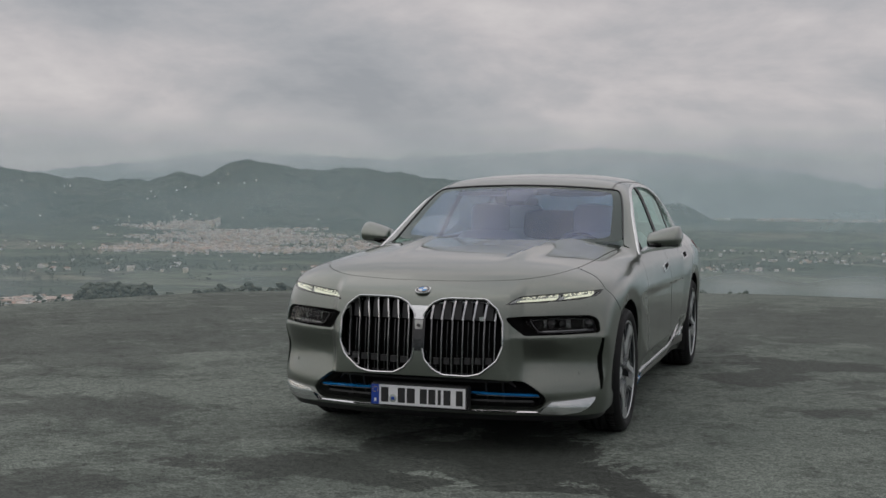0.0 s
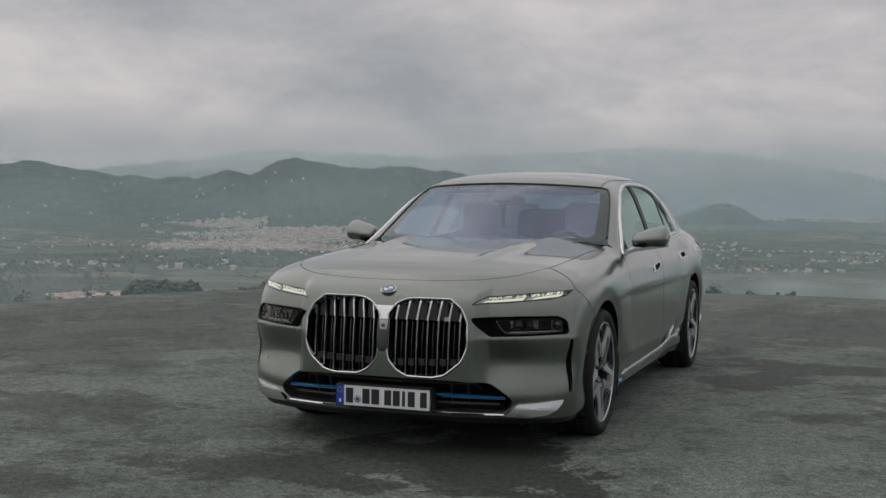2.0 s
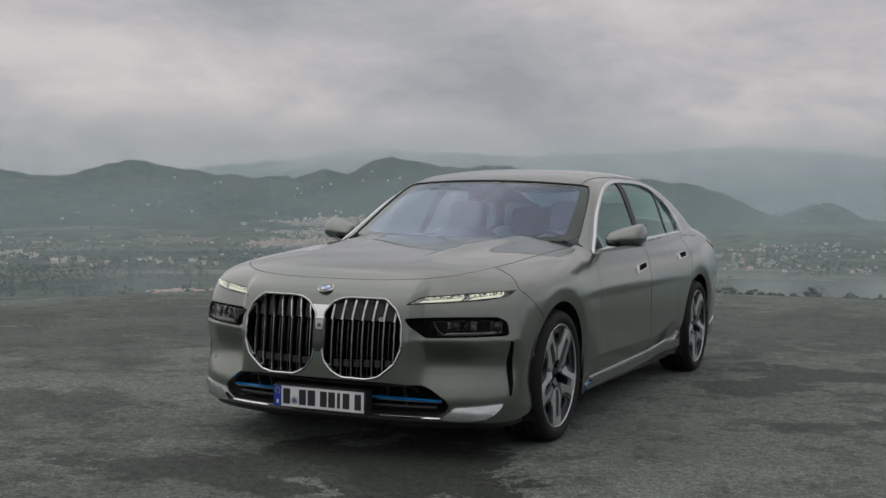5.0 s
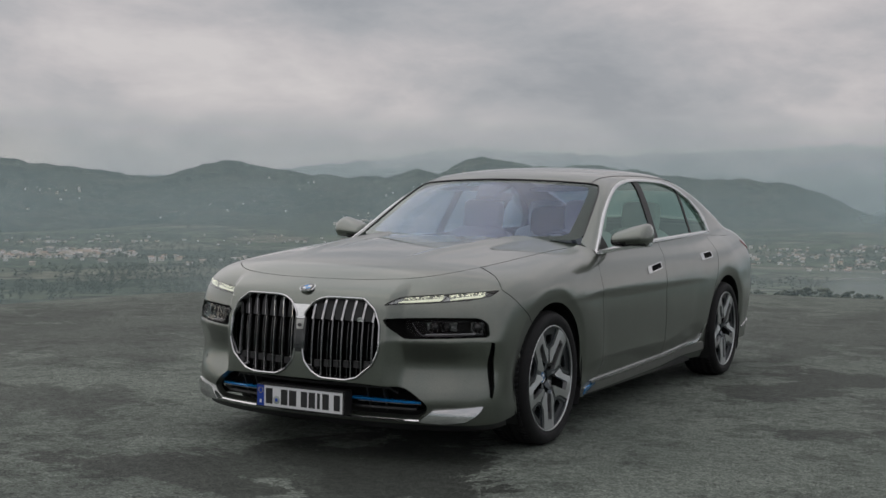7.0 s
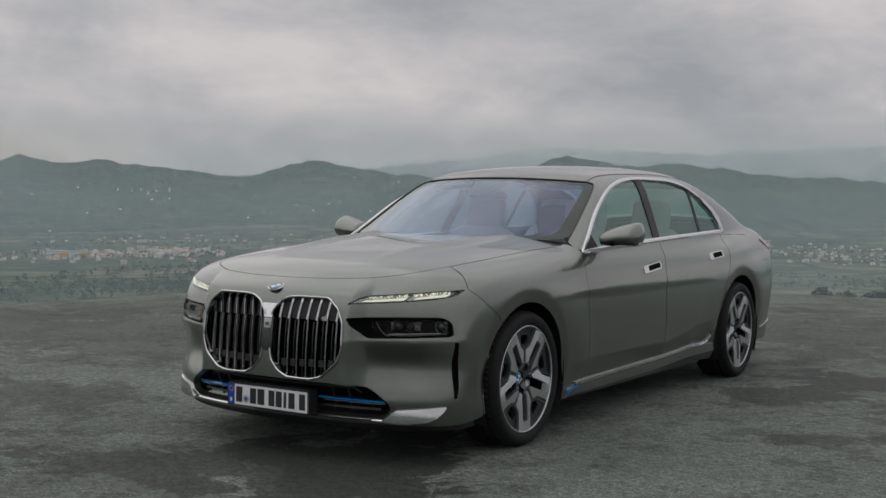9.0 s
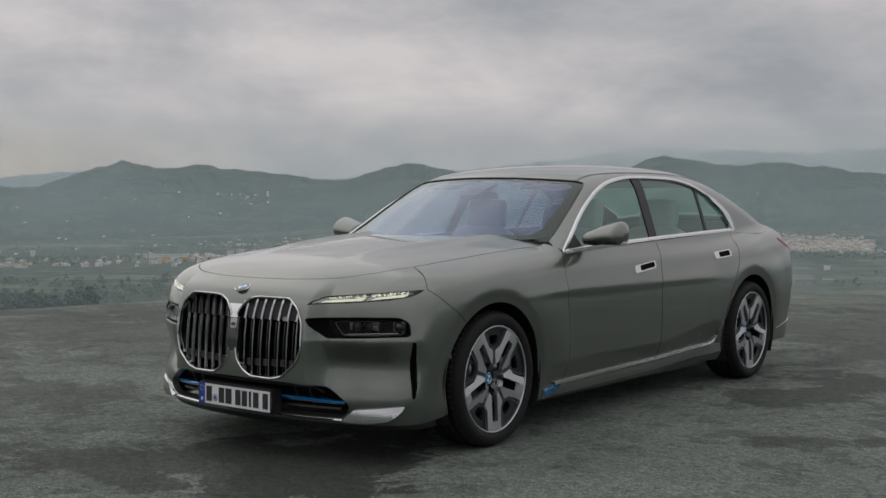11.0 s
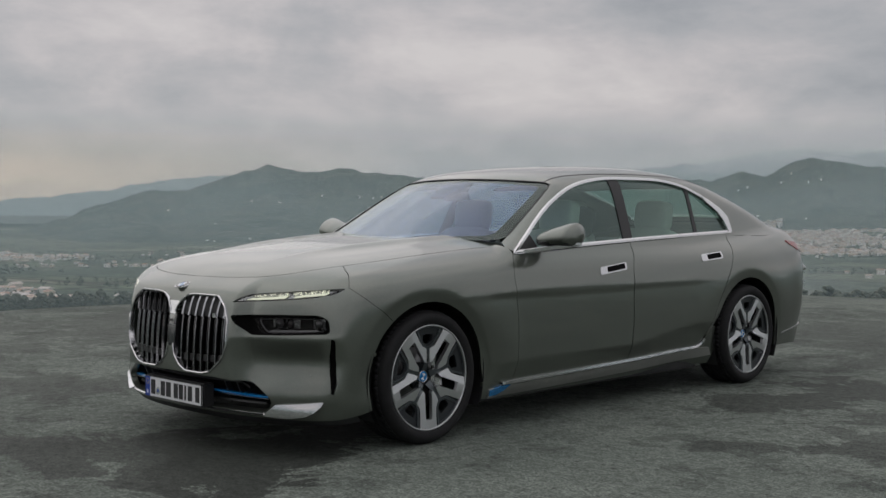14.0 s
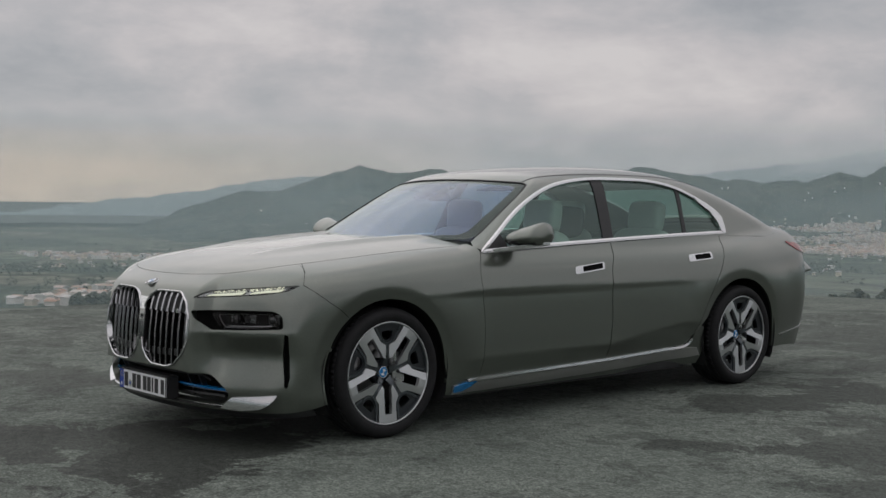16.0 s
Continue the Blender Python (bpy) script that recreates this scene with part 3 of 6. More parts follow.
def works_hall(az, r, wide, deep, high):
    """A long pale hall with orange wall panels and a flat roof."""
    a = radians(az)
    x, y, z = r * math.sin(a), 3 + r * math.cos(a), land_height(az, r)
    hall = new("works_hall")
    hall.location, hall.rotation_euler = (x, y, z), (0, 0, -a)
    tagged(hall, "long pale works hall with orange panels in the valley", "building")
    pale, orange, grey = (material(nm, c, 0.8, var=0.1, var_scale=0.3) for nm, c in (("pale_cladding", (0.72, 0.71, 0.68)), ("orange_cladding", (0.70, 0.36, 0.08)), ("flat_roof_grey", (0.40, 0.40, 0.39))))

    def slab(name, lo, hi, mat):
        bm = bmesh.new()
        c, d = [(p + q) / 2 for p, q in zip(lo, hi)], [q - p for p, q in zip(lo, hi)]
        bmesh.ops.create_cube(bm, size=1, matrix=Matrix.Translation(c) @ Matrix.Diagonal((*d, 1)))
        part(name, bm, mat, hall, smooth=False)

    slab("wall", (-wide / 2, 0, -4), (wide / 2, deep, high), pale)
    slab("roof", (-wide / 2 - 0.4, -0.4, high), (wide / 2 + 0.4, deep + 0.4, high + 0.7), grey)
    for x0, x1 in ((-0.18, 0.02), (0.30, 0.50)):
        slab("wall_panel", (x0 * wide, -0.3, -4), (x1 * wide, 0.0, high * 0.78), orange)
    for i in range(7):
        slab("window", (-wide * 0.47 + i * wide * 0.042, -0.15, high * 0.35), (-wide * 0.47 + i * wide * 0.042 + wide * 0.022, 0.0, high * 0.7), grey)


works_hall(-50.5, 1250, 40, 16, 7.0)
works_hall(-45.2, 1330, 26, 12, 3.2)

WOOD_LEAF = island_material("slope_foliage", [(0.0, (0.062, 0.076, 0.060)), (0.5, (0.088, 0.102, 0.078)), (1.0, (0.118, 0.126, 0.096))])
FAR_LEAF = island_material("valley_foliage", [(0.0, (0.062, 0.080, 0.058)), (1.0, (0.100, 0.122, 0.088))])


def clump_shape():
    bm = bmesh.new()
    bmesh.ops.create_icosphere(bm, subdivisions=1, radius=1)
    v, f = [tuple(p.co) for p in bm.verts], [tuple(q.index for q in p.verts) for p in bm.faces]
    bm.free()
    return v, f


CLUMP = clump_shape()


def woods(name, label, seed, spots, leaf, mat):
    """Many small trees: each a trunk and a ragged crown of leaf clumps."""
    rng = random.Random(seed)
    verts, faces = [], []
    for x, y, z, h in spots:
        for _ in range(leaf):
            a, q = rng.uniform(0, 6.283), math.sqrt(rng.random())
            t = rng.random()
            rad = h * 0.42 * math.sin(math.pi * (0.12 + 0.85 * t)) * q
            cx, cy, cz = x + rad * math.cos(a), y + rad * math.sin(a), z + h * (0.18 + 0.85 * t)
            s = h * rng.uniform(0.035, 0.10) * (1.0 if leaf > 30 else 1.9)
            b = len(verts)
            for px, py, pz in CLUMP[0]:
                j = rng.uniform(0.6, 1.25)
                verts.append((cx + px * s * j, cy + py * s * j, cz + pz * s * j * 0.8))
            faces += [tuple(b + i for i in f) for f in CLUMP[1]]
    return tagged(from_arrays(name, verts, faces, mat, smooth=False), label, "trees", kind="stuff")


def spots_along(seed, count, az0, az1, r0, r1, h0, h1, gather, cut=0.1):
    rng = random.Random(seed)
    out = []
    for _ in range(count * 25):
        if len(out) >= count:
            break
        az, r = rng.uniform(az0, az1), rng.uniform(r0, r1)
        x, y = r * math.sin(radians(az)), 3 + r * math.cos(radians(az))
        if noise.fractal(Vector((x / gather, y / gather, seed * 1.7)), 0.9, 2.0, 4) < cut:
            continue
        out.append((x, y, land_height(az, r) - 0.3, rng.uniform(h0, h1)))
    return out


woods("hedge_trees", "dark hedge of trees on the slope below the pad", 21, spots_along(21, 110, -35.4, -32.4, 245, 275, 6.6, 8.2, 60, -0.6), 110, WOOD_LEAF)
woods("slope_bushes", "ragged olive bushes along the near slope", 22, spots_along(22, 190, -31.5, -21.3, 250, 330, 5.4, 8.2, 40, -0.1), 70, WOOD_LEAF)
woods("edge_bushes", "low bushes beyond the edge of the pad", 23, spots_along(23, 70, -15.5, -2.9, 240, 330, 5.4, 8.0, 30, 0.0), 70, WOOD_LEAF)
woods("west_bushes", "dense dark bushes on the western slope below the pad", 27, spots_along(27, 150, -66, -54.5, 330, 420, 4.5, 8.0, 50, -0.05), 90, WOOD_LEAF)
woods("slope_trees", "trees among the houses on the western slope", 24, spots_along(24, 420, -72.7, -36, 430, 760, 3.4, 6.2, 120, 0.05), 34, FAR_LEAF)
woods("valley_woods", "dark tree belts across the valley fields", 25, spots_along(25, 3000, -73.7, 7.8, 720, 1700, 3, 6, 150, 0.16), 6, FAR_LEAF)
woods("hill_woods", "far trees dotting the fields at the hill's foot", 26, spots_along(26, 1800, -71.7, 7.8, 1700, 2500, 3, 6, 180, 0.16), 4, FAR_LEAF)


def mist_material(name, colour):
    """Moist air as a sheet's colour: part of the light passes, part is scattered."""
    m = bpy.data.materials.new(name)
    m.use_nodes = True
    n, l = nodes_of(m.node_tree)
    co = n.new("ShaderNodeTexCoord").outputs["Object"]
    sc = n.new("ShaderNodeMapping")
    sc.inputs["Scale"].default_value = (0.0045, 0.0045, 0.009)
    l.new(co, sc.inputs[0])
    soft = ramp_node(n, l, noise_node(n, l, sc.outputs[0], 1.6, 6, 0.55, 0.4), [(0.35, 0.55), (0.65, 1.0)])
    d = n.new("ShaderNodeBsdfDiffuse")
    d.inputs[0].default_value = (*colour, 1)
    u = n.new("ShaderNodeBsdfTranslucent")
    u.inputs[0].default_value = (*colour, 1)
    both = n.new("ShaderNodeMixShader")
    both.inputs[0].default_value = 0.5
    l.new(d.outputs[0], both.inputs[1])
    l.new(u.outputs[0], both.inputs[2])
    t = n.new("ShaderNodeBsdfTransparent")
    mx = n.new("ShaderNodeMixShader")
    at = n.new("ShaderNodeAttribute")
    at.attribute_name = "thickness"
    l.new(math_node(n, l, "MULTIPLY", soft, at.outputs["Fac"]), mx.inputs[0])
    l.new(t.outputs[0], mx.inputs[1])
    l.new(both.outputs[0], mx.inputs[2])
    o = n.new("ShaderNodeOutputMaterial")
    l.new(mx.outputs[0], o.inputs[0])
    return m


# the sheets' blue-grey colour lays distance haze over whatever stands behind
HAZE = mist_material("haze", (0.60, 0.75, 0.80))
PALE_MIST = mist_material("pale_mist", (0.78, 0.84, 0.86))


def mist_sheet(name, label, mat, r, az0, az1, profile, force=lambda a: 1.0):
    """Upright sheet imitating mist across the valley: its thickness over the angle of height."""
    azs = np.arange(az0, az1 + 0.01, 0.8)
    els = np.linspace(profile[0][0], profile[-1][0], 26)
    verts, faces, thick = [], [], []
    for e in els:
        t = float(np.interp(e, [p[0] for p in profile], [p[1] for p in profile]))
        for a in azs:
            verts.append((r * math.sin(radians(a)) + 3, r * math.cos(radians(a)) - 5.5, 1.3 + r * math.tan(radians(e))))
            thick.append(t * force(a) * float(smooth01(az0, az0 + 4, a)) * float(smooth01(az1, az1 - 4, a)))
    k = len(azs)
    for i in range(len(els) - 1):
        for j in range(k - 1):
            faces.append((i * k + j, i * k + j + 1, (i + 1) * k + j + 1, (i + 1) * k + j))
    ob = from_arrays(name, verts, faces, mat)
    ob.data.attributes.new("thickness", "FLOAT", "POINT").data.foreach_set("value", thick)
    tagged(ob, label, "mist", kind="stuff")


# nearer rings run on out of view, added to brighten the flanks' reflections
mist_sheet("near_haze", "see-through sheet for thin haze over the near slope", HAZE, 48, -120, 240, [(-9, 0.34), (-2, 0.26), (0, 0.18), (2.5, 0.10), (4.0, 0.0)])
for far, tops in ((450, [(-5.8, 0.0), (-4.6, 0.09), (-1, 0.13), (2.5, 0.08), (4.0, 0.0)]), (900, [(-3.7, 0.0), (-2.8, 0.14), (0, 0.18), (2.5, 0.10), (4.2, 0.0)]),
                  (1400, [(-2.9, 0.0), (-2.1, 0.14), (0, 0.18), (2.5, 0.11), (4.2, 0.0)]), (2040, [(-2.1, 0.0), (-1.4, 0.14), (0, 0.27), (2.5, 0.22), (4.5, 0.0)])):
    mist_sheet("valley_haze", "blue-grey sheet for haze hanging in the valley", HAZE, far, -120, 240 if far < 2000 else 60, tops)
mist_sheet("ground_mist", "low bank of pale mist lying over the valley floor", PALE_MIST, 520, -44, 14, [(-4.8, 0.2), (-4.2, 0.6), (-3.3, 0.74), (-2.9, 0.42), (-2.3, 0.0)], lambda a: (0.45 + 0.55 * float(smooth01(-14, -8, a))) * (0.75 + 0.25 * math.sin(a * 1.1)))
mist_sheet("plain_haze", "see-through sheet for thicker haze over the eastern plain", HAZE, 2480, -14, 24, [(-2.0, 0.0), (-1.4, 0.30), (0, 0.40), (1.4, 0.22), (3.0, 0.0)])


# ---- the car's skin: one smooth body, from which the panels are cut ----
def spline(knots, values):
    """A natural cubic spline, carried on straight past its ends."""
    xs, ys = np.array(knots, float), np.array(values, float)
    k = len(xs)
    h = np.diff(xs)
    a = np.eye(k)
    rhs = np.zeros(k)
    for i in range(1, k - 1):
        a[i, i - 1], a[i, i], a[i, i + 1] = h[i - 1], 2 * (h[i - 1] + h[i]), h[i]
        rhs[i] = 6 * ((ys[i + 1] - ys[i]) / h[i] - (ys[i] - ys[i - 1]) / h[i - 1])
    m = np.linalg.solve(a, rhs)
    d0 = (ys[1] - ys[0]) / h[0] - h[0] * (2 * m[0] + m[1]) / 6
    d1 = (ys[-1] - ys[-2]) / h[-1] + h[-1] * (2 * m[-1] + m[-2]) / 6

    def f(q):
        q = np.asarray(q, float)
        c = np.clip(q, xs[0], xs[-1])
        i = np.clip(np.searchsorted(xs, c) - 1, 0, k - 2)
        t0, t1 = xs[i + 1] - c, c - xs[i]
        v = (m[i] * t0 ** 3 + m[i + 1] * t1 ** 3) / (6 * h[i]) + (ys[i] / h[i] - m[i] * h[i] / 6) * t0 + (ys[i + 1] / h[i] - m[i + 1] * h[i] / 6) * t1
        return v + np.where(q < xs[0], (q - xs[0]) * d0, 0) + np.where(q > xs[-1], (q - xs[-1]) * d1, 0)

    table_x = np.linspace(-2.0, 6.0, 8001)
    table_y = f(table_x)
    return lambda q: np.interp(q, table_x, table_y)


def smin(a, b, k):
    h = np.maximum(k - np.abs(a - b), 0) / k
    return np.minimum(a, b) - h ** 3 * k / 6


# plan of the flank, its upright section, the nose, the bonnet and deck, the tail
FLANK_PLAN = spline([-0.95, -0.6, -0.2, 0.3, 1.2, 2.2, 3.2, 3.8, 4.3, 4.6], [0.920, 0.950, 0.962, 0.963, 0.962, 0.963, 0.966, 0.957, 0.914, 0.862])
FLANK_RISE = spline([0.16, 0.24, 0.31, 0.40, 0.52, 0.64, 0.74, 0.83, 0.90, 0.98, 1.06, 1.16], [-0.058, -0.030, -0.028, -0.030, -0.018, -0.006, -0.001, -0.004, -0.015, -0.040, -0.088, -0.17])
NOSE_LINE = spline([0.14, 0.24, 0.34, 0.48, 0.62, 0.74, 0.83, 0.89, 0.95, 1.02], [-0.905, -0.955, -0.972, -0.975, -0.968, -0.952, -0.928, -0.893, -0.83, -0.70])
BONNET_LINE = spline([-1.0, -0.82, -0.55, -0.2, 0.3, 0.8, 2.0, 3.2, 3.7, 4.1, 4.4, 4.6], [0.905, 0.957, 1.022, 1.068, 1.112, 1.140, 1.15, 1.168, 1.195, 1.200, 1.165, 1.09])
TAIL_LINE = spline([0.2, 0.4, 0.6, 0.8, 0.95, 1.06], [4.34, 4.44, 4.48, 4.475, 4.46, 4.42])
# the cabin
ROOF_LINE = spline([0.9, 1.3, 1.7, 2.1, 2.5, 2.9, 3.3, 3.7], [1.45, 1.530, 1.580, 1.602, 1.605, 1.582, 1.510, 1.40])
SCREEN_LINE = spline([0.95, 1.10, 1.25, 1.40, 1.50, 1.60], [0.12, 0.46, 0.745, 1.03, 1.24, 1.48])
BACK_LINE = spline([0.95, 1.10, 1.20, 1.30, 1.40, 1.50, 1.60], [4.55, 4.33, 4.15, 3.92, 3.655, 3.34, 2.98])
CABIN_PLAN = spline([0.3, 0.8, 1.4, 2.0, 2.6, 3.2, 3.8, 4.3], [0.006, 0.016, 0.012, 0.004, -0.004, -0.026, -0.07, -0.12])
CABIN_RISE = spline([0.95, 1.05, 1.20, 1.35, 1.50, 1.62], [0.905, 0.868, 0.806, 0.742, 0.668, 0.60])


DOOR_FOOT = spline([0.10, 0.16, 0.24, 0.31, 0.40, 0.52, 0.66, 0.80, 0.95, 1.3], [0.046, 0.045, 0.043, 0.040, 0.033, 0.020, 0.007, 0.001, 0.0, 0.0])


def body_depth(p):
    x, y, z = np.abs(p[:, 0]), p[:, 1], p[:, 2]
    plan = FLANK_PLAN(y) + FLANK_RISE(z)
    # flared arches: a ridge round each wheel, from which a flat lip falls in to the opening
    for cy in (-0.005, 3.285):
        r = np.hypot(y - cy, z - 0.37)
        lip = 0.494 - r
        plan = plan + (0.017 * smooth01(0.84, 0.494, r) - 0.24 * 0.5 * (lip + np.sqrt(lip ** 2 + 0.010 ** 2)) * smooth01(0.30, 0.42, r)) * smooth01(0.20, 0.46, z)
    # lower doors: tucked under below a crease that climbs to the rear
    waist = smooth01(0.42, 0.72, y) * smooth01(3.10, 2.45, y)
    under = 0.40 + 0.10 * smooth01(1.8, 2.75, y) - z
    plan = plan + waist * (DOOR_FOOT(z) - 0.46 * 0.5 * (under + np.sqrt(under ** 2 + 0.012 ** 2)))
    # the wing before the wheel leans out a little towards its foot
    plan = plan + 0.024 * (smooth01(0.80, 0.30, z) - 0.45) * smooth01(-0.15, -0.45, y) * smooth01(1.0, 0.82, z)
    flank = plan - x
    scoop = 0.042 * smooth01(0.630, 0.50, z) * smooth01(0.300, 0.50, z) * smooth01(0.42, 0.60, x) - 0.006 * np.exp(-((z - 0.625) / 0.022) ** 2) * smooth01(0.44, 0.55, x)
    # the grilles stand proud of the nose
    proud = (0.045 + 0.06 * x ** 2) * smooth01(0.540, 0.470, x) * smooth01(0.33, 0.405, z) * smooth01(0.94, 0.85, z)
    front = (y + proud - (NOSE_LINE(z) + 0.20 * x ** 2 + 0.20 * x ** 4 + scoop)) * 0.93
    top = BONNET_LINE(y) - 0.045 * x ** 2 - 0.105 * x ** 4
    # two soft ribs along the bonnet
    rib = (x - 0.30 - 0.11 * (y + 0.8)) / 0.045
    top = top + 0.019 * np.where(rib > 0, np.exp(-(rib / 1.6) ** 2), np.exp(-(rib / 0.55) ** 2)) * smooth01(-0.70, 0.0, y) * smooth01(1.2, 0.9, y)
    back = (TAIL_LINE(z) - 0.16 * x ** 2 - 0.12 * x ** 4 - y) * 0.95
    d = smin(flank, front, 0.07 + 0.15 * smooth01(0.62, 0.95, z) + 0.06 * smooth01(0.36, 0.22, z))
    d = smin(d, back, 0.24)
    d = smin(d, (top - z) * 0.93, 0.12)
    return smin(d, z - 0.15, 0.05)


def cabin_depth(p):
    x, y, z = np.abs(p[:, 0]), p[:, 1], p[:, 2]
    side = (CABIN_PLAN(y) + CABIN_RISE(z) - x) * 0.90
    roof = ROOF_LINE(y) - 0.08 * x ** 2 - 0.14 * x ** 4 - z
    screen = (y - SCREEN_LINE(z) - 0.50 * x ** 2) * 0.42
    back = (BACK_LINE(z) - 0.35 * x ** 2 - y) * 0.42
    d = smin(side, roof, 0.13)
    d = smin(d, screen, 0.05)
    d = smin(d, back, 0.12)
    return smin(d, z - 0.80, 0.05)


def whole_depth(p):
    return -smin(-body_depth(p), -cabin_depth(p), 0.045)


def cast(depth, origin, way, reach, steps=60):
    """Where rays from inside leave the skin for good: walked inwards from outside by the distance to the skin."""
    s = np.full(len(origin), reach, float)
    todo = np.arange(len(origin))
    for _ in range(steps):
        d = depth(origin[todo] + way[todo] * s[todo][:, None])
        s[todo] = np.maximum(s[todo] + np.clip(d * 0.85, -0.4, 0.4), 0)
        todo = todo[np.abs(d) > 2e-5]
        if not len(todo):
            break
    return origin + way * s[:, None]


def normals(depth, p):
    g = np.zeros_like(p)
    for i in range(3):
        e = np.zeros(3)
        e[i] = 0.004
        g[:, i] = depth(p - e) - depth(p + e)
    return g / np.maximum(np.linalg.norm(g, axis=1, keepdims=True), 1e-9)


def on_front(x, z, depth=whole_depth):
    return cast(depth, np.array([[x, 0.0 if z < 1.0 else 2.0, z]]), np.array([[0, -1.0, 0]]), 2.4)[0]


def on_side(y, z, depth=whole_depth):
    return cast(depth, np.array([[0.0, y, z]]), np.array([[1.0, 0, 0]]), 1.3)[0]


def on_top(x, y, depth=whole_depth):
    return cast(depth, np.array([[x, y, 0.4]]), np.array([[0, 0, 1.0]]), 1.4)[0]


class Star:
    """Directions from a point inside the skin: azimuth from straight ahead, and height."""

    def __init__(self, origin, reach=3.2):
        self.o, self.reach = np.array(origin, float), reach

    def uv(self, p):
        d = np.asarray(p) - self.o
        return math.atan2(d[0], -d[1]), math.atan2(d[2], math.hypot(d[0], d[1]))

    def cast(self, uv, depth):
        a, e = uv[:, 0], uv[:, 1]
        way = np.stack([np.sin(a) * np.cos(e), -np.cos(a) * np.cos(e), np.sin(e)], 1)
        return cast(depth, np.repeat(self.o[None], len(uv), 0), way, self.reach)


class Side:
    def uv(self, p):
        return p[1], p[2]

    def cast(self, uv, depth):
        o = np.stack([np.zeros(len(uv)), uv[:, 0], uv[:, 1]], 1)
        return cast(depth, o, np.repeat(np.array([[1.0, 0, 0]]), len(uv), 0), 1.3)


class Top:
    def uv(self, p):
        return p[0], p[1]

    def cast(self, uv, depth):
        o = np.stack([uv[:, 0], uv[:, 1], np.full(len(uv), 0.4)], 1)
        return cast(depth, o, np.repeat(np.array([[0, 0, 1.0]]), len(uv), 0), 1.4)


NOSE, SIDE, TOP = Star((0, 0.0, 0.55)), Side(), Top()
FEND, CAB = Star((0, 0.25, 0.45)), Star((0, 2.1, 0.98))


def rounded(pts, r=0.02, n=4, closed=True):
    """Rounds the corners of an outline."""
    out, k = [], len(pts)
    for i, p in enumerate(pts):
        p = np.array(p, float)
        if not closed and i in (0, k - 1):
            out.append(p)
            continue
        a, b = np.array(pts[i - 1], float) - p, np.array(pts[(i + 1) % k], float) - p
        la, lb = np.linalg.norm(a), np.linalg.norm(b)
        q = min(r, la * 0.45, lb * 0.45)
        s, e = p + a / la * q, p + b / lb * q
        for t in np.linspace(0, 1, n + 1):
            out.append((1 - t) ** 2 * s + 2 * t * (1 - t) * p + t * t * e)
    return out


def dense(pts, step, closed=True):
    out = []
    k = len(pts)
    for i in range(k if closed else k - 1):
        a, b = np.array(pts[i], float), np.array(pts[(i + 1) % k], float)
        m = max(1, int(math.ceil(np.linalg.norm(b - a) / step)))
        out += [a + (b - a) * t / m for t in range(m)]
    return out if closed else out + [np.array(pts[-1], float)]


def curve_through(pts, n=10):
    """A smooth open line through points."""
    pts = [np.array(p, float) for p in pts]
    out = []
    for i in range(len(pts) - 1):
        p0, p1, p2, p3 = pts[max(i - 1, 0)], pts[i], pts[i + 1], pts[min(i + 2, len(pts) - 1)]
        for t in np.linspace(0, 1, n, endpoint=False):
            out.append(0.5 * (2 * p1 + (p2 - p0) * t + (2 * p0 - 5 * p1 + 4 * p2 - p3) * t * t + (3 * p1 - p0 - 3 * p2 + p3) * t ** 3))
    return out + [pts[-1]]


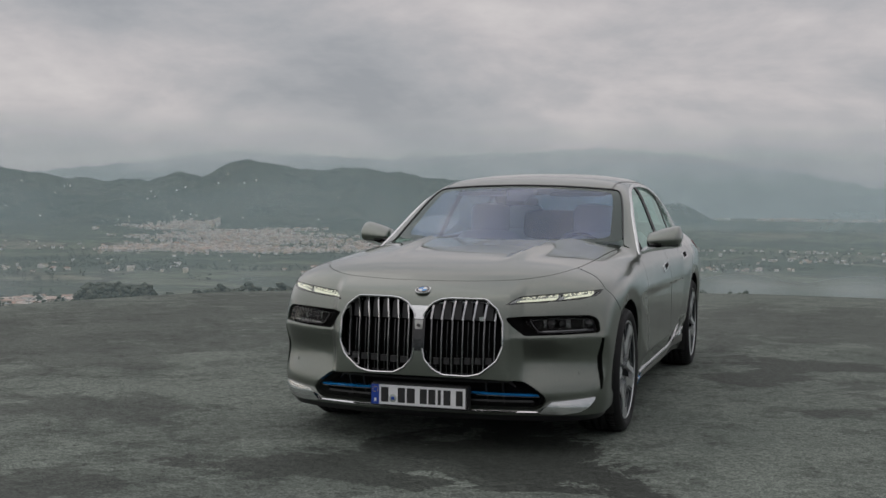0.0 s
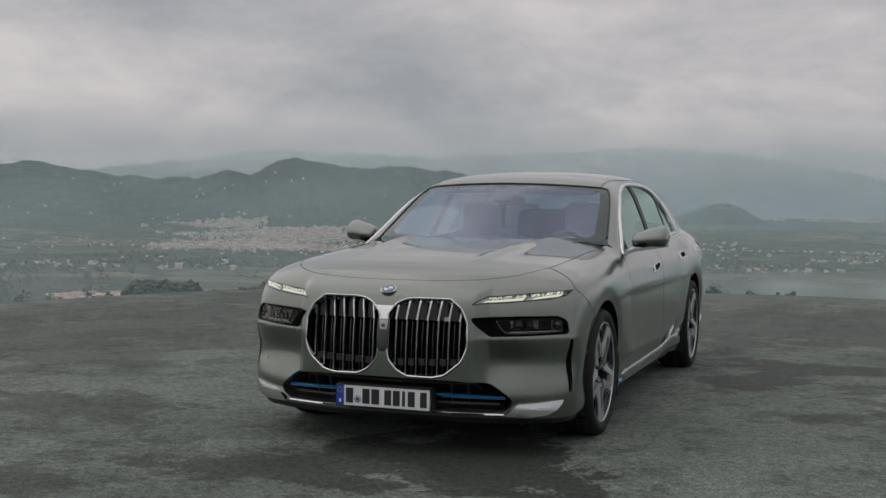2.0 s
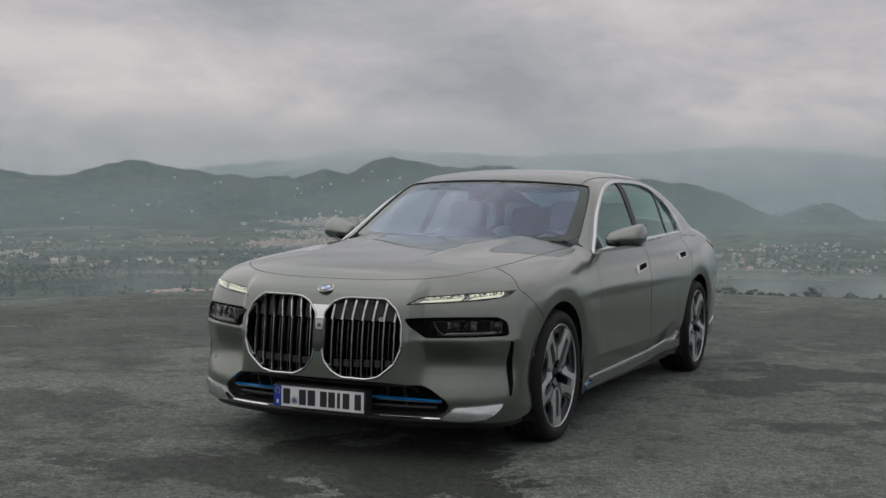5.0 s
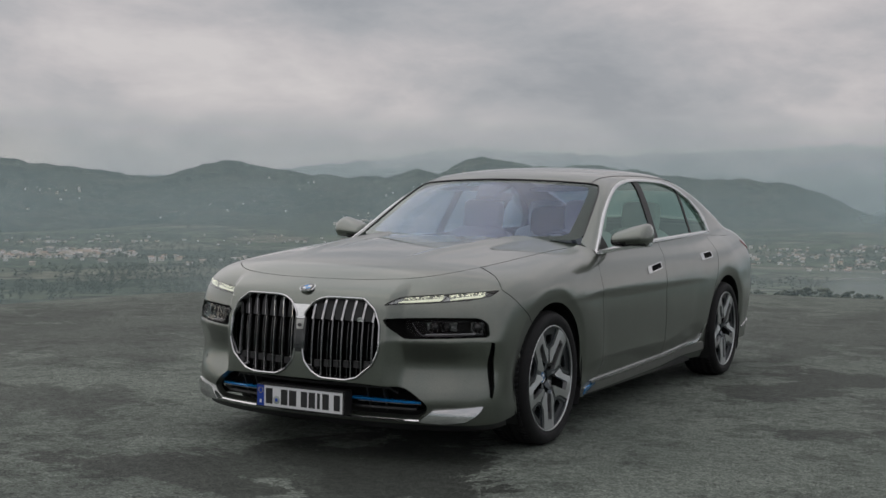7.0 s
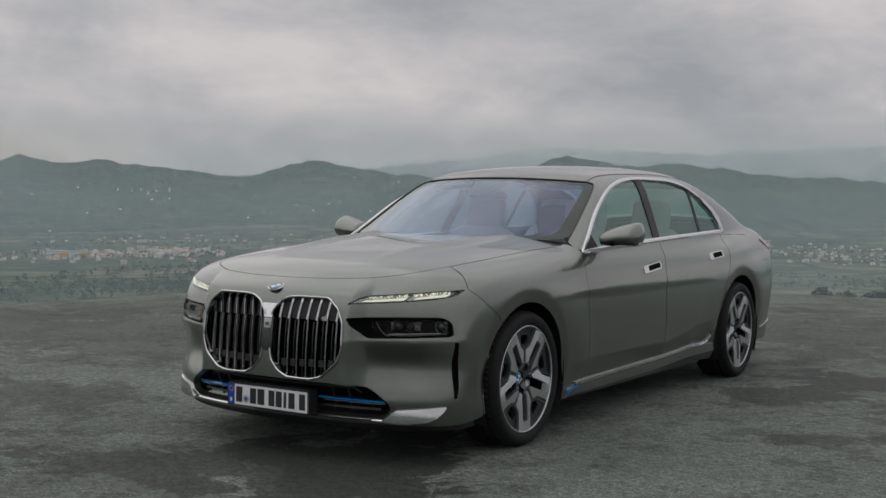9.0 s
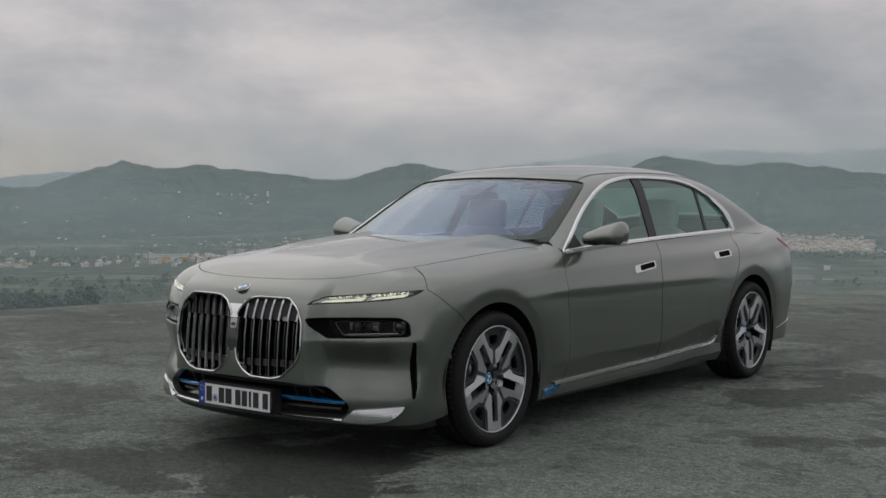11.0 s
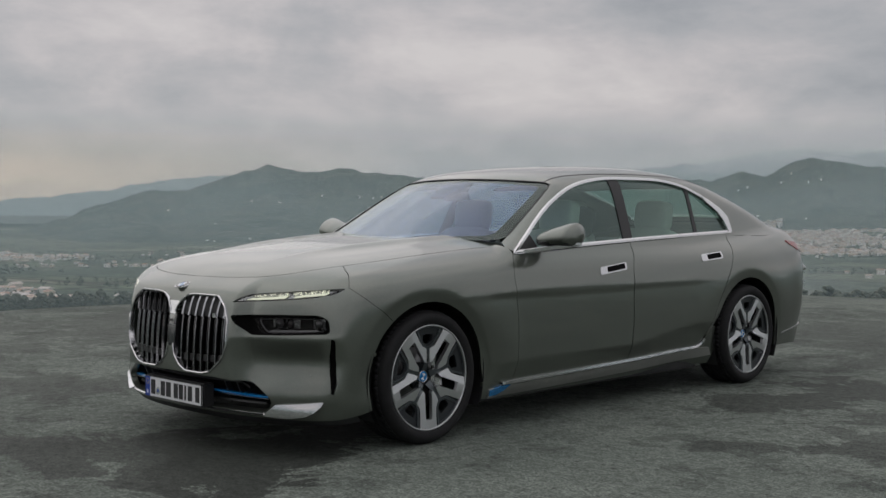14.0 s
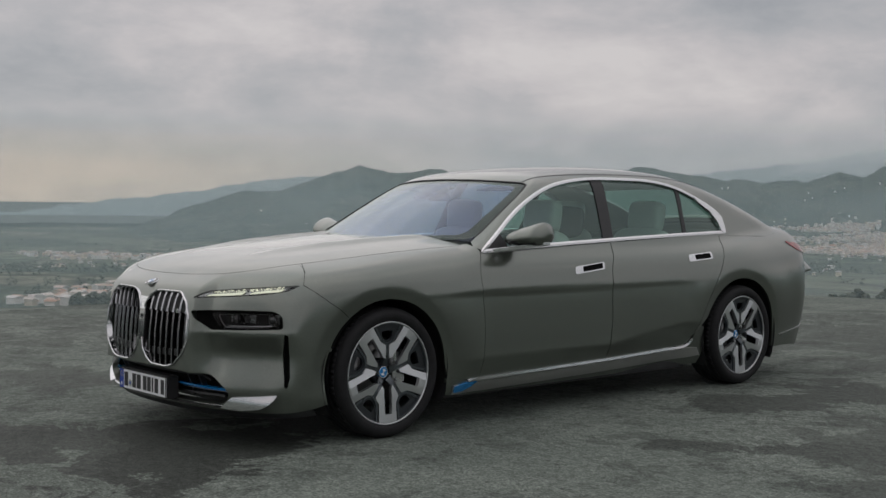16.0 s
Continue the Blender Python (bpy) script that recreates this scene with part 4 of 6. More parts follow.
def cut_sheet(domain, loops, res, depth=whole_depth, off=0.0, flange=0.02, mirror=False, relief=None):
    """A panel: the region of the skin within the first outline and outside the others, with its edges turned in."""
    bm = bmesh.new()
    for loop in loops:
        vs = [bm.verts.new((p[0], p[1], 0)) for p in loop]
        for i in range(len(vs)):
            bm.edges.new((vs[i], vs[(i + 1) % len(vs)]))
    bmesh.ops.triangle_fill(bm, use_beauty=True, use_dissolve=False, edges=bm.edges[:], normal=(0, 0, 1))
    lo = np.min([(p[0], p[1]) for p in loops[0]], axis=0)
    hi = np.max([(p[0], p[1]) for p in loops[0]], axis=0)
    for axis in (0, 1):
        m = max(2, int(math.ceil((hi[axis] - lo[axis]) / res)))
        for i in range(1, m):
            co = [0, 0, 0]
            co[axis] = lo[axis] + (hi[axis] - lo[axis]) * i / m
            no = [0, 0, 0]
            no[axis] = 1
            bmesh.ops.bisect_plane(bm, geom=bm.verts[:] + bm.edges[:] + bm.faces[:], dist=1e-5, plane_co=co, plane_no=no)
    bm.normal_update()
    bm.verts.index_update()
    uv = np.array([(v.co.x, v.co.y) for v in bm.verts])
    p = domain.cast(uv, depth)
    nn = normals(depth, p)
    shift = np.full(len(p), off) if relief is None else off + relief(p)
    q = p + nn * shift[:, None]
    faces = [[v.index for v in f.verts] for f in bm.faces]
    verts, norm = list(q), list(nn)
    a, b, c = (q[i] for i in faces[len(faces) // 2][:3])
    if np.dot(np.cross(b - a, c - a), nn[faces[len(faces) // 2][0]]) < 0:
        faces = [f[::-1] for f in faces]
    if flange:
        for e in bm.edges:
            if len(e.link_faces) != 1:
                continue
            i, j = e.verts[0].index, e.verts[1].index
            mid = np.mean([q[v.index] for v in e.link_faces[0].verts], axis=0)
            t = q[j] - q[i]
            o = np.cross(t, nn[i])
            if np.dot(o, mid - q[i]) > 0:
                o = -o
            o = o / max(np.linalg.norm(o), 1e-9)
            base = len(verts)
            verts += [q[i], q[j], q[j] - nn[j] * flange, q[i] - nn[i] * flange]
            norm += [o] * 4
            f = [base, base + 1, base + 2, base + 3]
            if np.dot(np.cross(verts[base + 1] - verts[base], verts[base + 2] - verts[base]), o) < 0:
                f = f[::-1]
            faces.append(f)
    bm.free()
    verts, norm = np.array(verts), np.array(norm)
    if mirror:
        verts, norm = verts * (-1, 1, 1), norm * (-1, 1, 1)
        faces = [f[::-1] for f in faces]
    return verts, faces, norm


def panel(name, mat, parent, label, *args, **kw):
    verts, faces, norm = cut_sheet(*args, **kw)
    me = bpy.data.meshes.new(name)
    me.from_pydata([tuple(v) for v in verts], [], faces)
    me.polygons.foreach_set("use_smooth", [True] * len(me.polygons))
    me.update()
    if kw.get("relief") is None:
        me.normals_split_custom_set_from_vertices([tuple(v) for v in norm])
    me.materials.append(mat)
    ob = new(name, me)
    ob.parent = parent
    return tagged(ob, label)


def strip(name, mat, parent, label, pts, profile, depth=whole_depth, closed=False, mirror=False, taper=False):
    """A moulding that follows points on the skin. The profile is a list of (across, out) in metres."""
    pts = np.array(pts, float)
    nn = normals(depth, pts)
    k, m = len(pts), len(profile)
    verts, faces = [], []
    for i in range(k):
        a = pts[(i - 1) % k] if closed else pts[max(i - 1, 0)]
        b = pts[(i + 1) % k] if closed else pts[min(i + 1, k - 1)]
        t = (b - a) / max(np.linalg.norm(b - a), 1e-9)
        side = np.cross(nn[i], t)
        side = side / max(np.linalg.norm(side), 1e-9)
        w = 1.0
        if taper and not closed:
            w = min(1.0, 0.25 + 6.0 * min(i, k - 1 - i) / k)
        for u, o in profile:
            verts.append(pts[i] + side * u * w + nn[i] * o)
    for i in range(k if closed else k - 1):
        for j in range(m):
            faces.append([i * m + j, i * m + (j + 1) % m, ((i + 1) % k) * m + (j + 1) % m, ((i + 1) % k) * m + j])
    if not closed:
        faces += [list(range(m)), list(range((k - 1) * m, k * m))[::-1]]
    verts = np.array(verts)
    if mirror:
        verts = verts * (-1, 1, 1)
        faces = [f[::-1] for f in faces]
    bm = bmesh.new()
    vs = [bm.verts.new(v) for v in verts]
    for f in faces:
        bm.faces.new([vs[i] for i in f])
    bmesh.ops.recalc_face_normals(bm, faces=bm.faces[:])
    ob = part(name, bm, mat, parent, label, smooth=False)
    return ob


# ---- the car ----
car = tagged(new("car"), "grey-bronze metallic luxury saloon parked on the asphalt", "car")
ARCH_F, ARCH_R = (0.012, 0.364, 0.425), (3.298, 0.372, 0.424)


def arc(c, a0, a1, n=28):
    """Points (y, z) on a wheel arch; 0 degrees points to the rear, 90 up."""
    return [(c[0] + c[2] * math.cos(radians(a)), c[1] + c[2] * math.sin(radians(a))) for a in np.linspace(a0, a1, n)]


def to(domain, pts3):
    return [domain.uv(p) for p in pts3]


def front_loop(pts, r=0.02, step=0.02, depth=whole_depth):
    return to(NOSE, [on_front(x, z, depth) for x, z in dense(rounded(pts, r), step)])


def mirrored(loop):
    return [(-u, v) for u, v in loop]


# key lines shared by neighbouring panels
HOOD_EDGE = curve_through([(0.0, -0.862), (0.26, -0.842), (0.50, -0.768), (0.655, -0.635), (0.728, -0.44), (0.755, -0.15), (0.764, 0.2), (0.769, 0.50), (0.777, 0.72)], 8)
FENDER_SEAM = [on_side(y, z) for y, z in curve_through([(-0.262, 0.700), (-0.335, 0.752), (-0.405, 0.798), (-0.526, 0.883)], 6)]
KIDNEY = [(0.022, 0.745), (0.064, 0.802), (0.112, 0.825), (0.165, 0.831), (0.352, 0.831), (0.415, 0.782), (0.447, 0.710), (0.451, 0.582), (0.421, 0.506), (0.336, 0.434), (0.272, 0.419), (0.135, 0.421), (0.078, 0.450), (0.034, 0.500), (0.022, 0.560)]
DRL = [(0.452, 0.804), (0.515, 0.847), (0.716, 0.866), (0.81, 0.874), (0.907, 0.883), (0.888, 0.851), (0.812, 0.832), (0.616, 0.813)]
LAMP = [(0.455, 0.739), (0.70, 0.748), (0.864, 0.749), (0.902, 0.724), (0.914, 0.653), (0.713, 0.643), (0.540, 0.637), (0.482, 0.700)]
INTAKE = [(-0.38, 0.409), (-0.508, 0.400), (-0.548, 0.390), (-0.600, 0.356), (-0.648, 0.316), (-0.658, 0.292), (-0.641, 0.258), (-0.60, 0.238), (0.60, 0.238), (0.641, 0.258), (0.658, 0.292), (0.648, 0.316), (0.600, 0.356), (0.548, 0.390), (0.508, 0.400), (0.38, 0.409), (0.0, 0.411)]
DUCT = [(-0.655, 0.628), (-0.636, 0.622), (-0.618, 0.50), (-0.622, 0.40), (-0.638, 0.340), (-0.652, 0.345), (-0.648, 0.42), (-0.645, 0.50)]


def nose_cover():
    half = [on_front(0.0, 0.205), on_front(0.3, 0.205), on_front(0.6, 0.205)] + [on_side(y, z) for y, z in [(-0.66, 0.205), (-0.55, 0.21), (-0.46, 0.22)]]
    half += [on_side(y, z) for y, z in arc(ARCH_F, 198, 134, 16)]
    half += FENDER_SEAM + [on_top(0.840, -0.478)]
    half += [on_top(x, y) for x, y in HOOD_EDGE if y < -0.43][::-1]
    right = dense(to(NOSE, half), 0.03, closed=False)
    outer = right + [(-u, v) for u, v in right[::-1]][1:-1]
    kid = front_loop(KIDNEY, 0.018)
    drl = front_loop(DRL, 0.012)
    lamp = front_loop(LAMP, 0.02)
    intake = front_loop(INTAKE, 0.025)
    duct = to(NOSE, [on_side(y, z) for y, z in dense(rounded(DUCT, 0.006), 0.012)])
    ob = panel("front_bumper", PAINT, car, "", NOSE, [outer, kid, mirrored(kid), drl, mirrored(drl), lamp, mirrored(lamp), intake, duct, mirrored(duct)], 0.022, flange=0.035)
    return kid, drl, lamp, intake, duct


kid, drl, lamp, intake, duct = nose_cover()


def ring_of(loop, domain, depth=whole_depth):
    return domain.cast(np.array(loop), depth)


for side in (1, -1):
    flip = side < 0
    grille = panel("kidney_grille", VOID, car, "tall black kidney grille with chrome frame", NOSE, [kid], 0.05, off=-0.06, flange=0, mirror=flip)
    ring = ring_of(kid, NOSE)
    inner_side = [i for i, p in enumerate(ring) if p[0] < 0.030 and 0.565 < p[2] < 0.715]
    ring = np.roll(ring, -(inner_side[-1] + 1) if inner_side[-1] - inner_side[0] == len(inner_side) - 1 else -(next(i for i in range(len(ring)) if i not in inner_side)), axis=0)[:len(ring) - len(inner_side)]
    strip("grille_frame", CHROME, grille, "polished chrome frame", ring, [(-0.008, -0.02), (-0.0065, 0.007), (-0.002, 0.011), (0.0035, 0.008), (0.006, 0.0), (0.006, -0.02)], mirror=flip)
    lamp_ob = panel("headlamp", VOID, car, "dark smoked headlamp in a gloss black recess", NOSE, [lamp], 0.05, off=-0.035, flange=0, mirror=flip)
    drl_ob = panel("daytime_lamp", GLOSS_BLACK, car, "slim crystal daytime lamp", NOSE, [drl], 0.05, off=-0.02, flange=0, mirror=flip)
    panel("air_duct", VOID, car, "", NOSE, [duct], 0.05, off=-0.03, flange=0, mirror=flip)
panel("lower_intake", VOID, car, "black lower intake", NOSE, [intake], 0.05, off=-0.09, flange=0)

# bonnet
hood_right = [(x * 0.9965, y + 0.003) for x, y in HOOD_EDGE]
back = [(x, 0.436 + 0.74 * x ** 2) for x in np.linspace(0.765, 0.0, 14)]
hood_half = hood_right + back
panel("hood", PAINT, car, "", TOP, [dense(hood_half + [(-x, y) for x, y in hood_half[::-1]][1:-1], 0.04)], 0.03, depth=body_depth, flange=0.02)


def flank_panels(flip):
    # wing
    seam = [on_side(y, z) for y, z in curve_through([(0.715, 0.285), (0.728, 0.60), (0.703, 0.85), (0.715, 0.95), (0.750, 1.033)], 8)]
    loop = [on_side(y, z) for y, z in arc(ARCH_F, 134, 8, 26)] + [on_side(0.455, 0.285), on_side(0.70, 0.272)] + seam
    loop += [on_top(0.835, 0.74)] + [on_top(x + 0.002, y) for x, y in HOOD_EDGE[::-1] if y > -0.45] + [on_top(0.842, -0.474)] + FENDER_SEAM[::-1][0:-1]
    panel("fender", PAINT, car, "", FEND, [dense(to(FEND, loop), 0.03)], 0.017, mirror=flip)
    # doors, below the glass
    gap = 0.003
    s_f = [(y + gap, z) for y, z in curve_through([(0.715, 0.280), (0.728, 0.60), (0.703, 0.85), (0.715, 0.95), (0.750, 1.030)], 8)]
    s_m = curve_through([(1.835, 0.300), (1.866, 0.55), (1.864, 0.74), (1.878, 0.90), (1.930, 1.01), (1.950, 1.088)], 8)
    s_r = curve_through([(2.66, 0.333), (2.715, 0.378), (2.795, 0.492), (2.905, 0.692), (3.035, 0.88), (3.125, 1.01), (3.19, 1.108)], 8)
    belt = spline([0.8, 1.5, 2.07, 2.69, 3.26], [1.024, 1.058, 1.081, 1.102, 1.115])
    top_f = [(y, belt(y)) for y in np.linspace(1.93, 0.785, 14)]
    top_r = [(y, belt(y)) for y in np.linspace(3.17, 1.97, 14)]
    fd = panel("front_door", PAINT, car, "", SIDE, [dense(s_f[::-1] + [(1.825, 0.300)] + [(y - gap, z) for y, z in s_m] + top_f, 0.03)], 0.028, mirror=flip)
    rd = panel("rear_door", PAINT, car, "", SIDE, [dense([(y + gap, z) for y, z in s_m[::-1]] + [(y - gap, z) for y, z in s_r] + top_r, 0.03)], 0.028, mirror=flip)
    # quarter
    q = [(y + gap, z) for y, z in s_r[2:]] + [(3.25, 1.110), (3.5, 1.105), (3.8, 1.10), (3.98, 1.13)]
    q3 = [on_side(y, z) for y, z in q] + [on_top(0.64, 4.10), on_top(0.62, 4.30)]
    q3 += [cast(whole_depth, np.array([[0.62, 3.5, z]]), np.array([[0, 1.0, 0]]), 1.3)[0] for z in (0.95, 0.75, 0.5, 0.3, 0.26)]
    q3 += [on_side(4.0, 0.25), on_side(3.75, 0.25)] + [on_side(y, z) for y, z in arc(ARCH_R, -16, 158, 34)]
    panel("rear_quarter", PAINT, car, "", Star((0, 3.5, 0.75)), [dense(to(Star((0, 3.5, 0.75)), q3), 0.03)], 0.019, mirror=flip)
    # sill
    sill = [(0.44, 0.30)] + [(y, 0.266 + 0.0245 * (y - 0.7)) for y in np.linspace(0.66, 2.62, 20)] + [(2.69, 0.340), (2.725, 0.372), (2.80, 0.470), (2.86, 0.460), (2.885, 0.33), (2.84, 0.19), (0.66, 0.175), (0.45, 0.20)]
    panel("sill", PAINT, car, "", SIDE, [dense(sill, 0.04)], 0.03, off=0.004, mirror=flip)


for flip in (False, True):
    flank_panels(flip)

# ---- greenhouse ----
TOPLINE = curve_through([(0.765, 1.036), (0.915, 1.134), (1.15, 1.288), (1.375, 1.397), (1.615, 1.466), (1.915, 1.503), (2.32, 1.509), (2.60, 1.500), (2.84, 1.460), (3.045, 1.386), (3.215, 1.304), (3.292, 1.240)], 6)
BELT = [(3.280, 1.134), (2.69, 1.118), (2.07, 1.097), (1.51, 1.075), (1.1, 1.057)]
DLO = [tuple(p) for p in TOPLINE] + BELT


def window_top(y):
    return float(np.interp(y, [p[0] for p in TOPLINE], [p[1] for p in TOPLINE]))


dlo3 = [on_side(y, z, cabin_depth) for y, z in dense(DLO, 0.02)]


def screen_edge():
    """Half of the windscreen's rim, from its foot in the middle round the pillar to the top."""
    foot = [on_front(x, 1.097 + 0.018 * (x / 0.75) ** 2, cabin_depth) for x in np.linspace(0, 0.74, 10)]
    pillar = [on_front(x, z, cabin_depth) for x, z in [(0.772, 1.135), (0.762, 1.17), (0.745, 1.224), (0.722, 1.300), (0.698, 1.368), (0.672, 1.425), (0.646, 1.458)]]
    head = [on_front(x, 1.494 - 0.065 * x ** 2, cabin_depth) for x in np.linspace(0.60, 0, 8)]
    return foot, pillar, head


foot, pillar, head = screen_edge()
half = to(CAB, foot + pillar + head)
screen_loop = half + [(-u, v) for u, v in half[::-1]][1:-1]
windshield = panel("windshield", WINDSCREEN, car, "laminated glass with a blue coating", CAB, [dense(screen_loop, 0.03)], 0.05, depth=cabin_depth, off=-0.004, flange=0)

ROOF_SIDE = [(0.600, 1.60), (0.610, 2.0), (0.610, 2.5), (0.600, 3.0), (0.585, 3.33)]
ROOF_EDGE = [np.array(p) for p in dense([(head[0][0], head[0][1])] + ROOF_SIDE, 0.025, closed=False)]
roof_half = [(p[0], p[1]) for p in head[:0:-1]] + [tuple(p) for p in ROOF_EDGE] + [(x, 3.42 - 0.25 * x ** 2) for x in (0.5, 0.3, 0.0)]
panel("roof", PAINT, car, "", TOP, [dense(roof_half + [(-x, y) for x, y in roof_half[::-1]][1:-1], 0.05)], 0.03, flange=0.006)

for flip in (False, True):
    rim = pillar[1:] + [on_top(x, y) for x, y in ROOF_EDGE]
    rim += [on_top(0.57, 3.65), on_top(0.57, 3.95), on_top(0.64, 4.10), on_side(3.98, 1.13), on_side(3.8, 1.10), on_side(3.5, 1.105), on_side(3.25, 1.110), on_side(2.99, 1.108), on_side(2.4, 1.10), on_side(1.82, 1.085), on_side(1.2, 1.062), on_side(0.80, 1.035), on_top(0.835, 0.74), on_top(0.79, 0.76)]
    hole = to(CAB, dlo3)
    panel("side_frame", PAINT, car, "", CAB, [dense(to(CAB, rim), 0.03), hole], 0.024, mirror=flip, flange=0.015)


# ---- wheels ----
def lathe(profile, n=64, closed=False):
    """Turns (radius, out) round the x axis."""
    bm = bmesh.new()
    rows = []
    for i in range(n):
        a = 2 * math.pi * i / n
        rows.append([bm.verts.new((o, r * math.cos(a), r * math.sin(a))) for r, o in profile])
    m = len(profile)
    for i in range(n):
        for j in range(m if closed else m - 1):
            bm.faces.new((rows[i][j], rows[i][(j + 1) % m], rows[(i + 1) % n][(j + 1) % m], rows[(i + 1) % n][j]))
    bmesh.ops.recalc_face_normals(bm, faces=bm.faces[:])
    return bm


def groove(r, o):
    return [(r, o), (r - 0.006, o - 0.001), (r - 0.006, o - 0.009), (r, o - 0.010)]


TYRE = [(0.286, 0.012), (0.294, 0.024), (0.314, 0.033), (0.334, 0.034), (0.350, 0.026), (0.361, 0.008), (0.3655, -0.010), (0.367, -0.035)] + groove(0.3675, -0.050) + groove(0.368, -0.098) + groove(0.368, -0.140) + [(0.3675, -0.185), (0.361, -0.215), (0.345, -0.233), (0.300, -0.235), (0.286, -0.215)]


def dish(r):
    """How far the wheel's face lies outside its seat: almost flat, sunk at the hub."""
    return 0.016 - 0.016 * (1 - min(r / 0.285, 1.0)) - 0.030 * max(0.0, 1 - r / 0.085)


def face_plate(loops, lift, thick, axis=None):
    """A flat piece of the wheel, given by outlines (radius, degrees), laid on the dished face."""
    bm = bmesh.new()
    for loop in loops:
        pts = []
        for (r0, a0), (r1, a1) in zip(loop, loop[1:] + loop[:1]):
            m = max(1, int(max(abs(a1 - a0) * max(r0, r1) / 1.2, abs(r1 - r0) / 0.03)))
            pts += [(r0 + (r1 - r0) * t / m, a0 + (a1 - a0) * t / m) for t in range(m)]
        vs = [bm.verts.new((r * math.cos(radians(a)), r * math.sin(radians(a)), 0)) for r, a in pts]
        for i in range(len(vs)):
            bm.edges.new((vs[i], vs[(i + 1) % len(vs)]))
    bmesh.ops.triangle_fill(bm, use_beauty=True, use_dissolve=False, edges=bm.edges[:], normal=(0, 0, 1))
    ext = bmesh.ops.extrude_face_region(bm, geom=bm.faces[:])
    low = {v for v in ext["geom"] if isinstance(v, bmesh.types.BMVert)}
    for v in bm.verts:
        r = math.hypot(v.co.x, v.co.y)
        out = dish(r) + lift - (thick if v in low else 0)
        if axis is not None:
            out -= 0.16 * max(0.0, abs(v.co.y * math.cos(radians(axis)) - v.co.x * math.sin(radians(axis))) - 0.022)
        v.co = (out, v.co.x * 1.0, v.co.y * 1.0)
    bmesh.ops.recalc_face_normals(bm, faces=bm.faces[:])
    return bm


def spun(loop, turn):
    return [(r, a + turn) for r, a in loop]


FORK_EDGE = [(0.281, 13.2), (0.230, 15.6), (0.182, 20.0), (0.158, 31.5), (0.118, 31.0), (0.082, 27.0), (0.094, 15.5), (0.160, 9.2), (0.233, 6.0)]
FORK = [(r, -a) for r, a in FORK_EDGE][::-1] + FORK_EDGE
WEDGE = [(0.283, -20.4), (0.283, 20.4), (0.230, 18.2), (0.184, 14.8), (0.160, 3.8), (0.118, 3.6), (0.118, -3.6), (0.160, -3.8), (0.184, -14.8), (0.230, -18.2)]
WEDGE_IN = [(0.276, -17.6), (0.276, 17.6), (0.230, 15.0), (0.190, 10.8), (0.172, 3.0), (0.172, -3.0), (0.190, -10.8), (0.230, -15.0)]
HOLE = [(0.238, -9.4), (0.238, 9.4), (0.205, 10.0), (0.190, 6.5), (0.184, 2.6), (0.184, -2.6), (0.190, -6.5), (0.205, -10.0)]
ARM = [(0.165, -5.5), (0.165, 5.5), (0.110, 7.0), (0.070, 13.0), (0.045, 26.0), (0.045, -26.0), (0.070, -13.0), (0.110, -7.0)]


def tread_blocks(bm):
    """Cross cuts round the shoulders of the tyre."""
    for i in range(72):
        a = 2 * math.pi * i / 72
        for x0, x1 in ((-0.008, -0.046), (-0.152, -0.200)):
            m = Matrix.Rotation(a, 4, "X") @ Matrix.Translation(((x0 + x1) / 2, 0, 0.3672))
            bmesh.ops.create_cube(bm, size=1, matrix=m @ Matrix.Diagonal((abs(x1 - x0), 0.0262, 0.0022, 1)))
    return bm


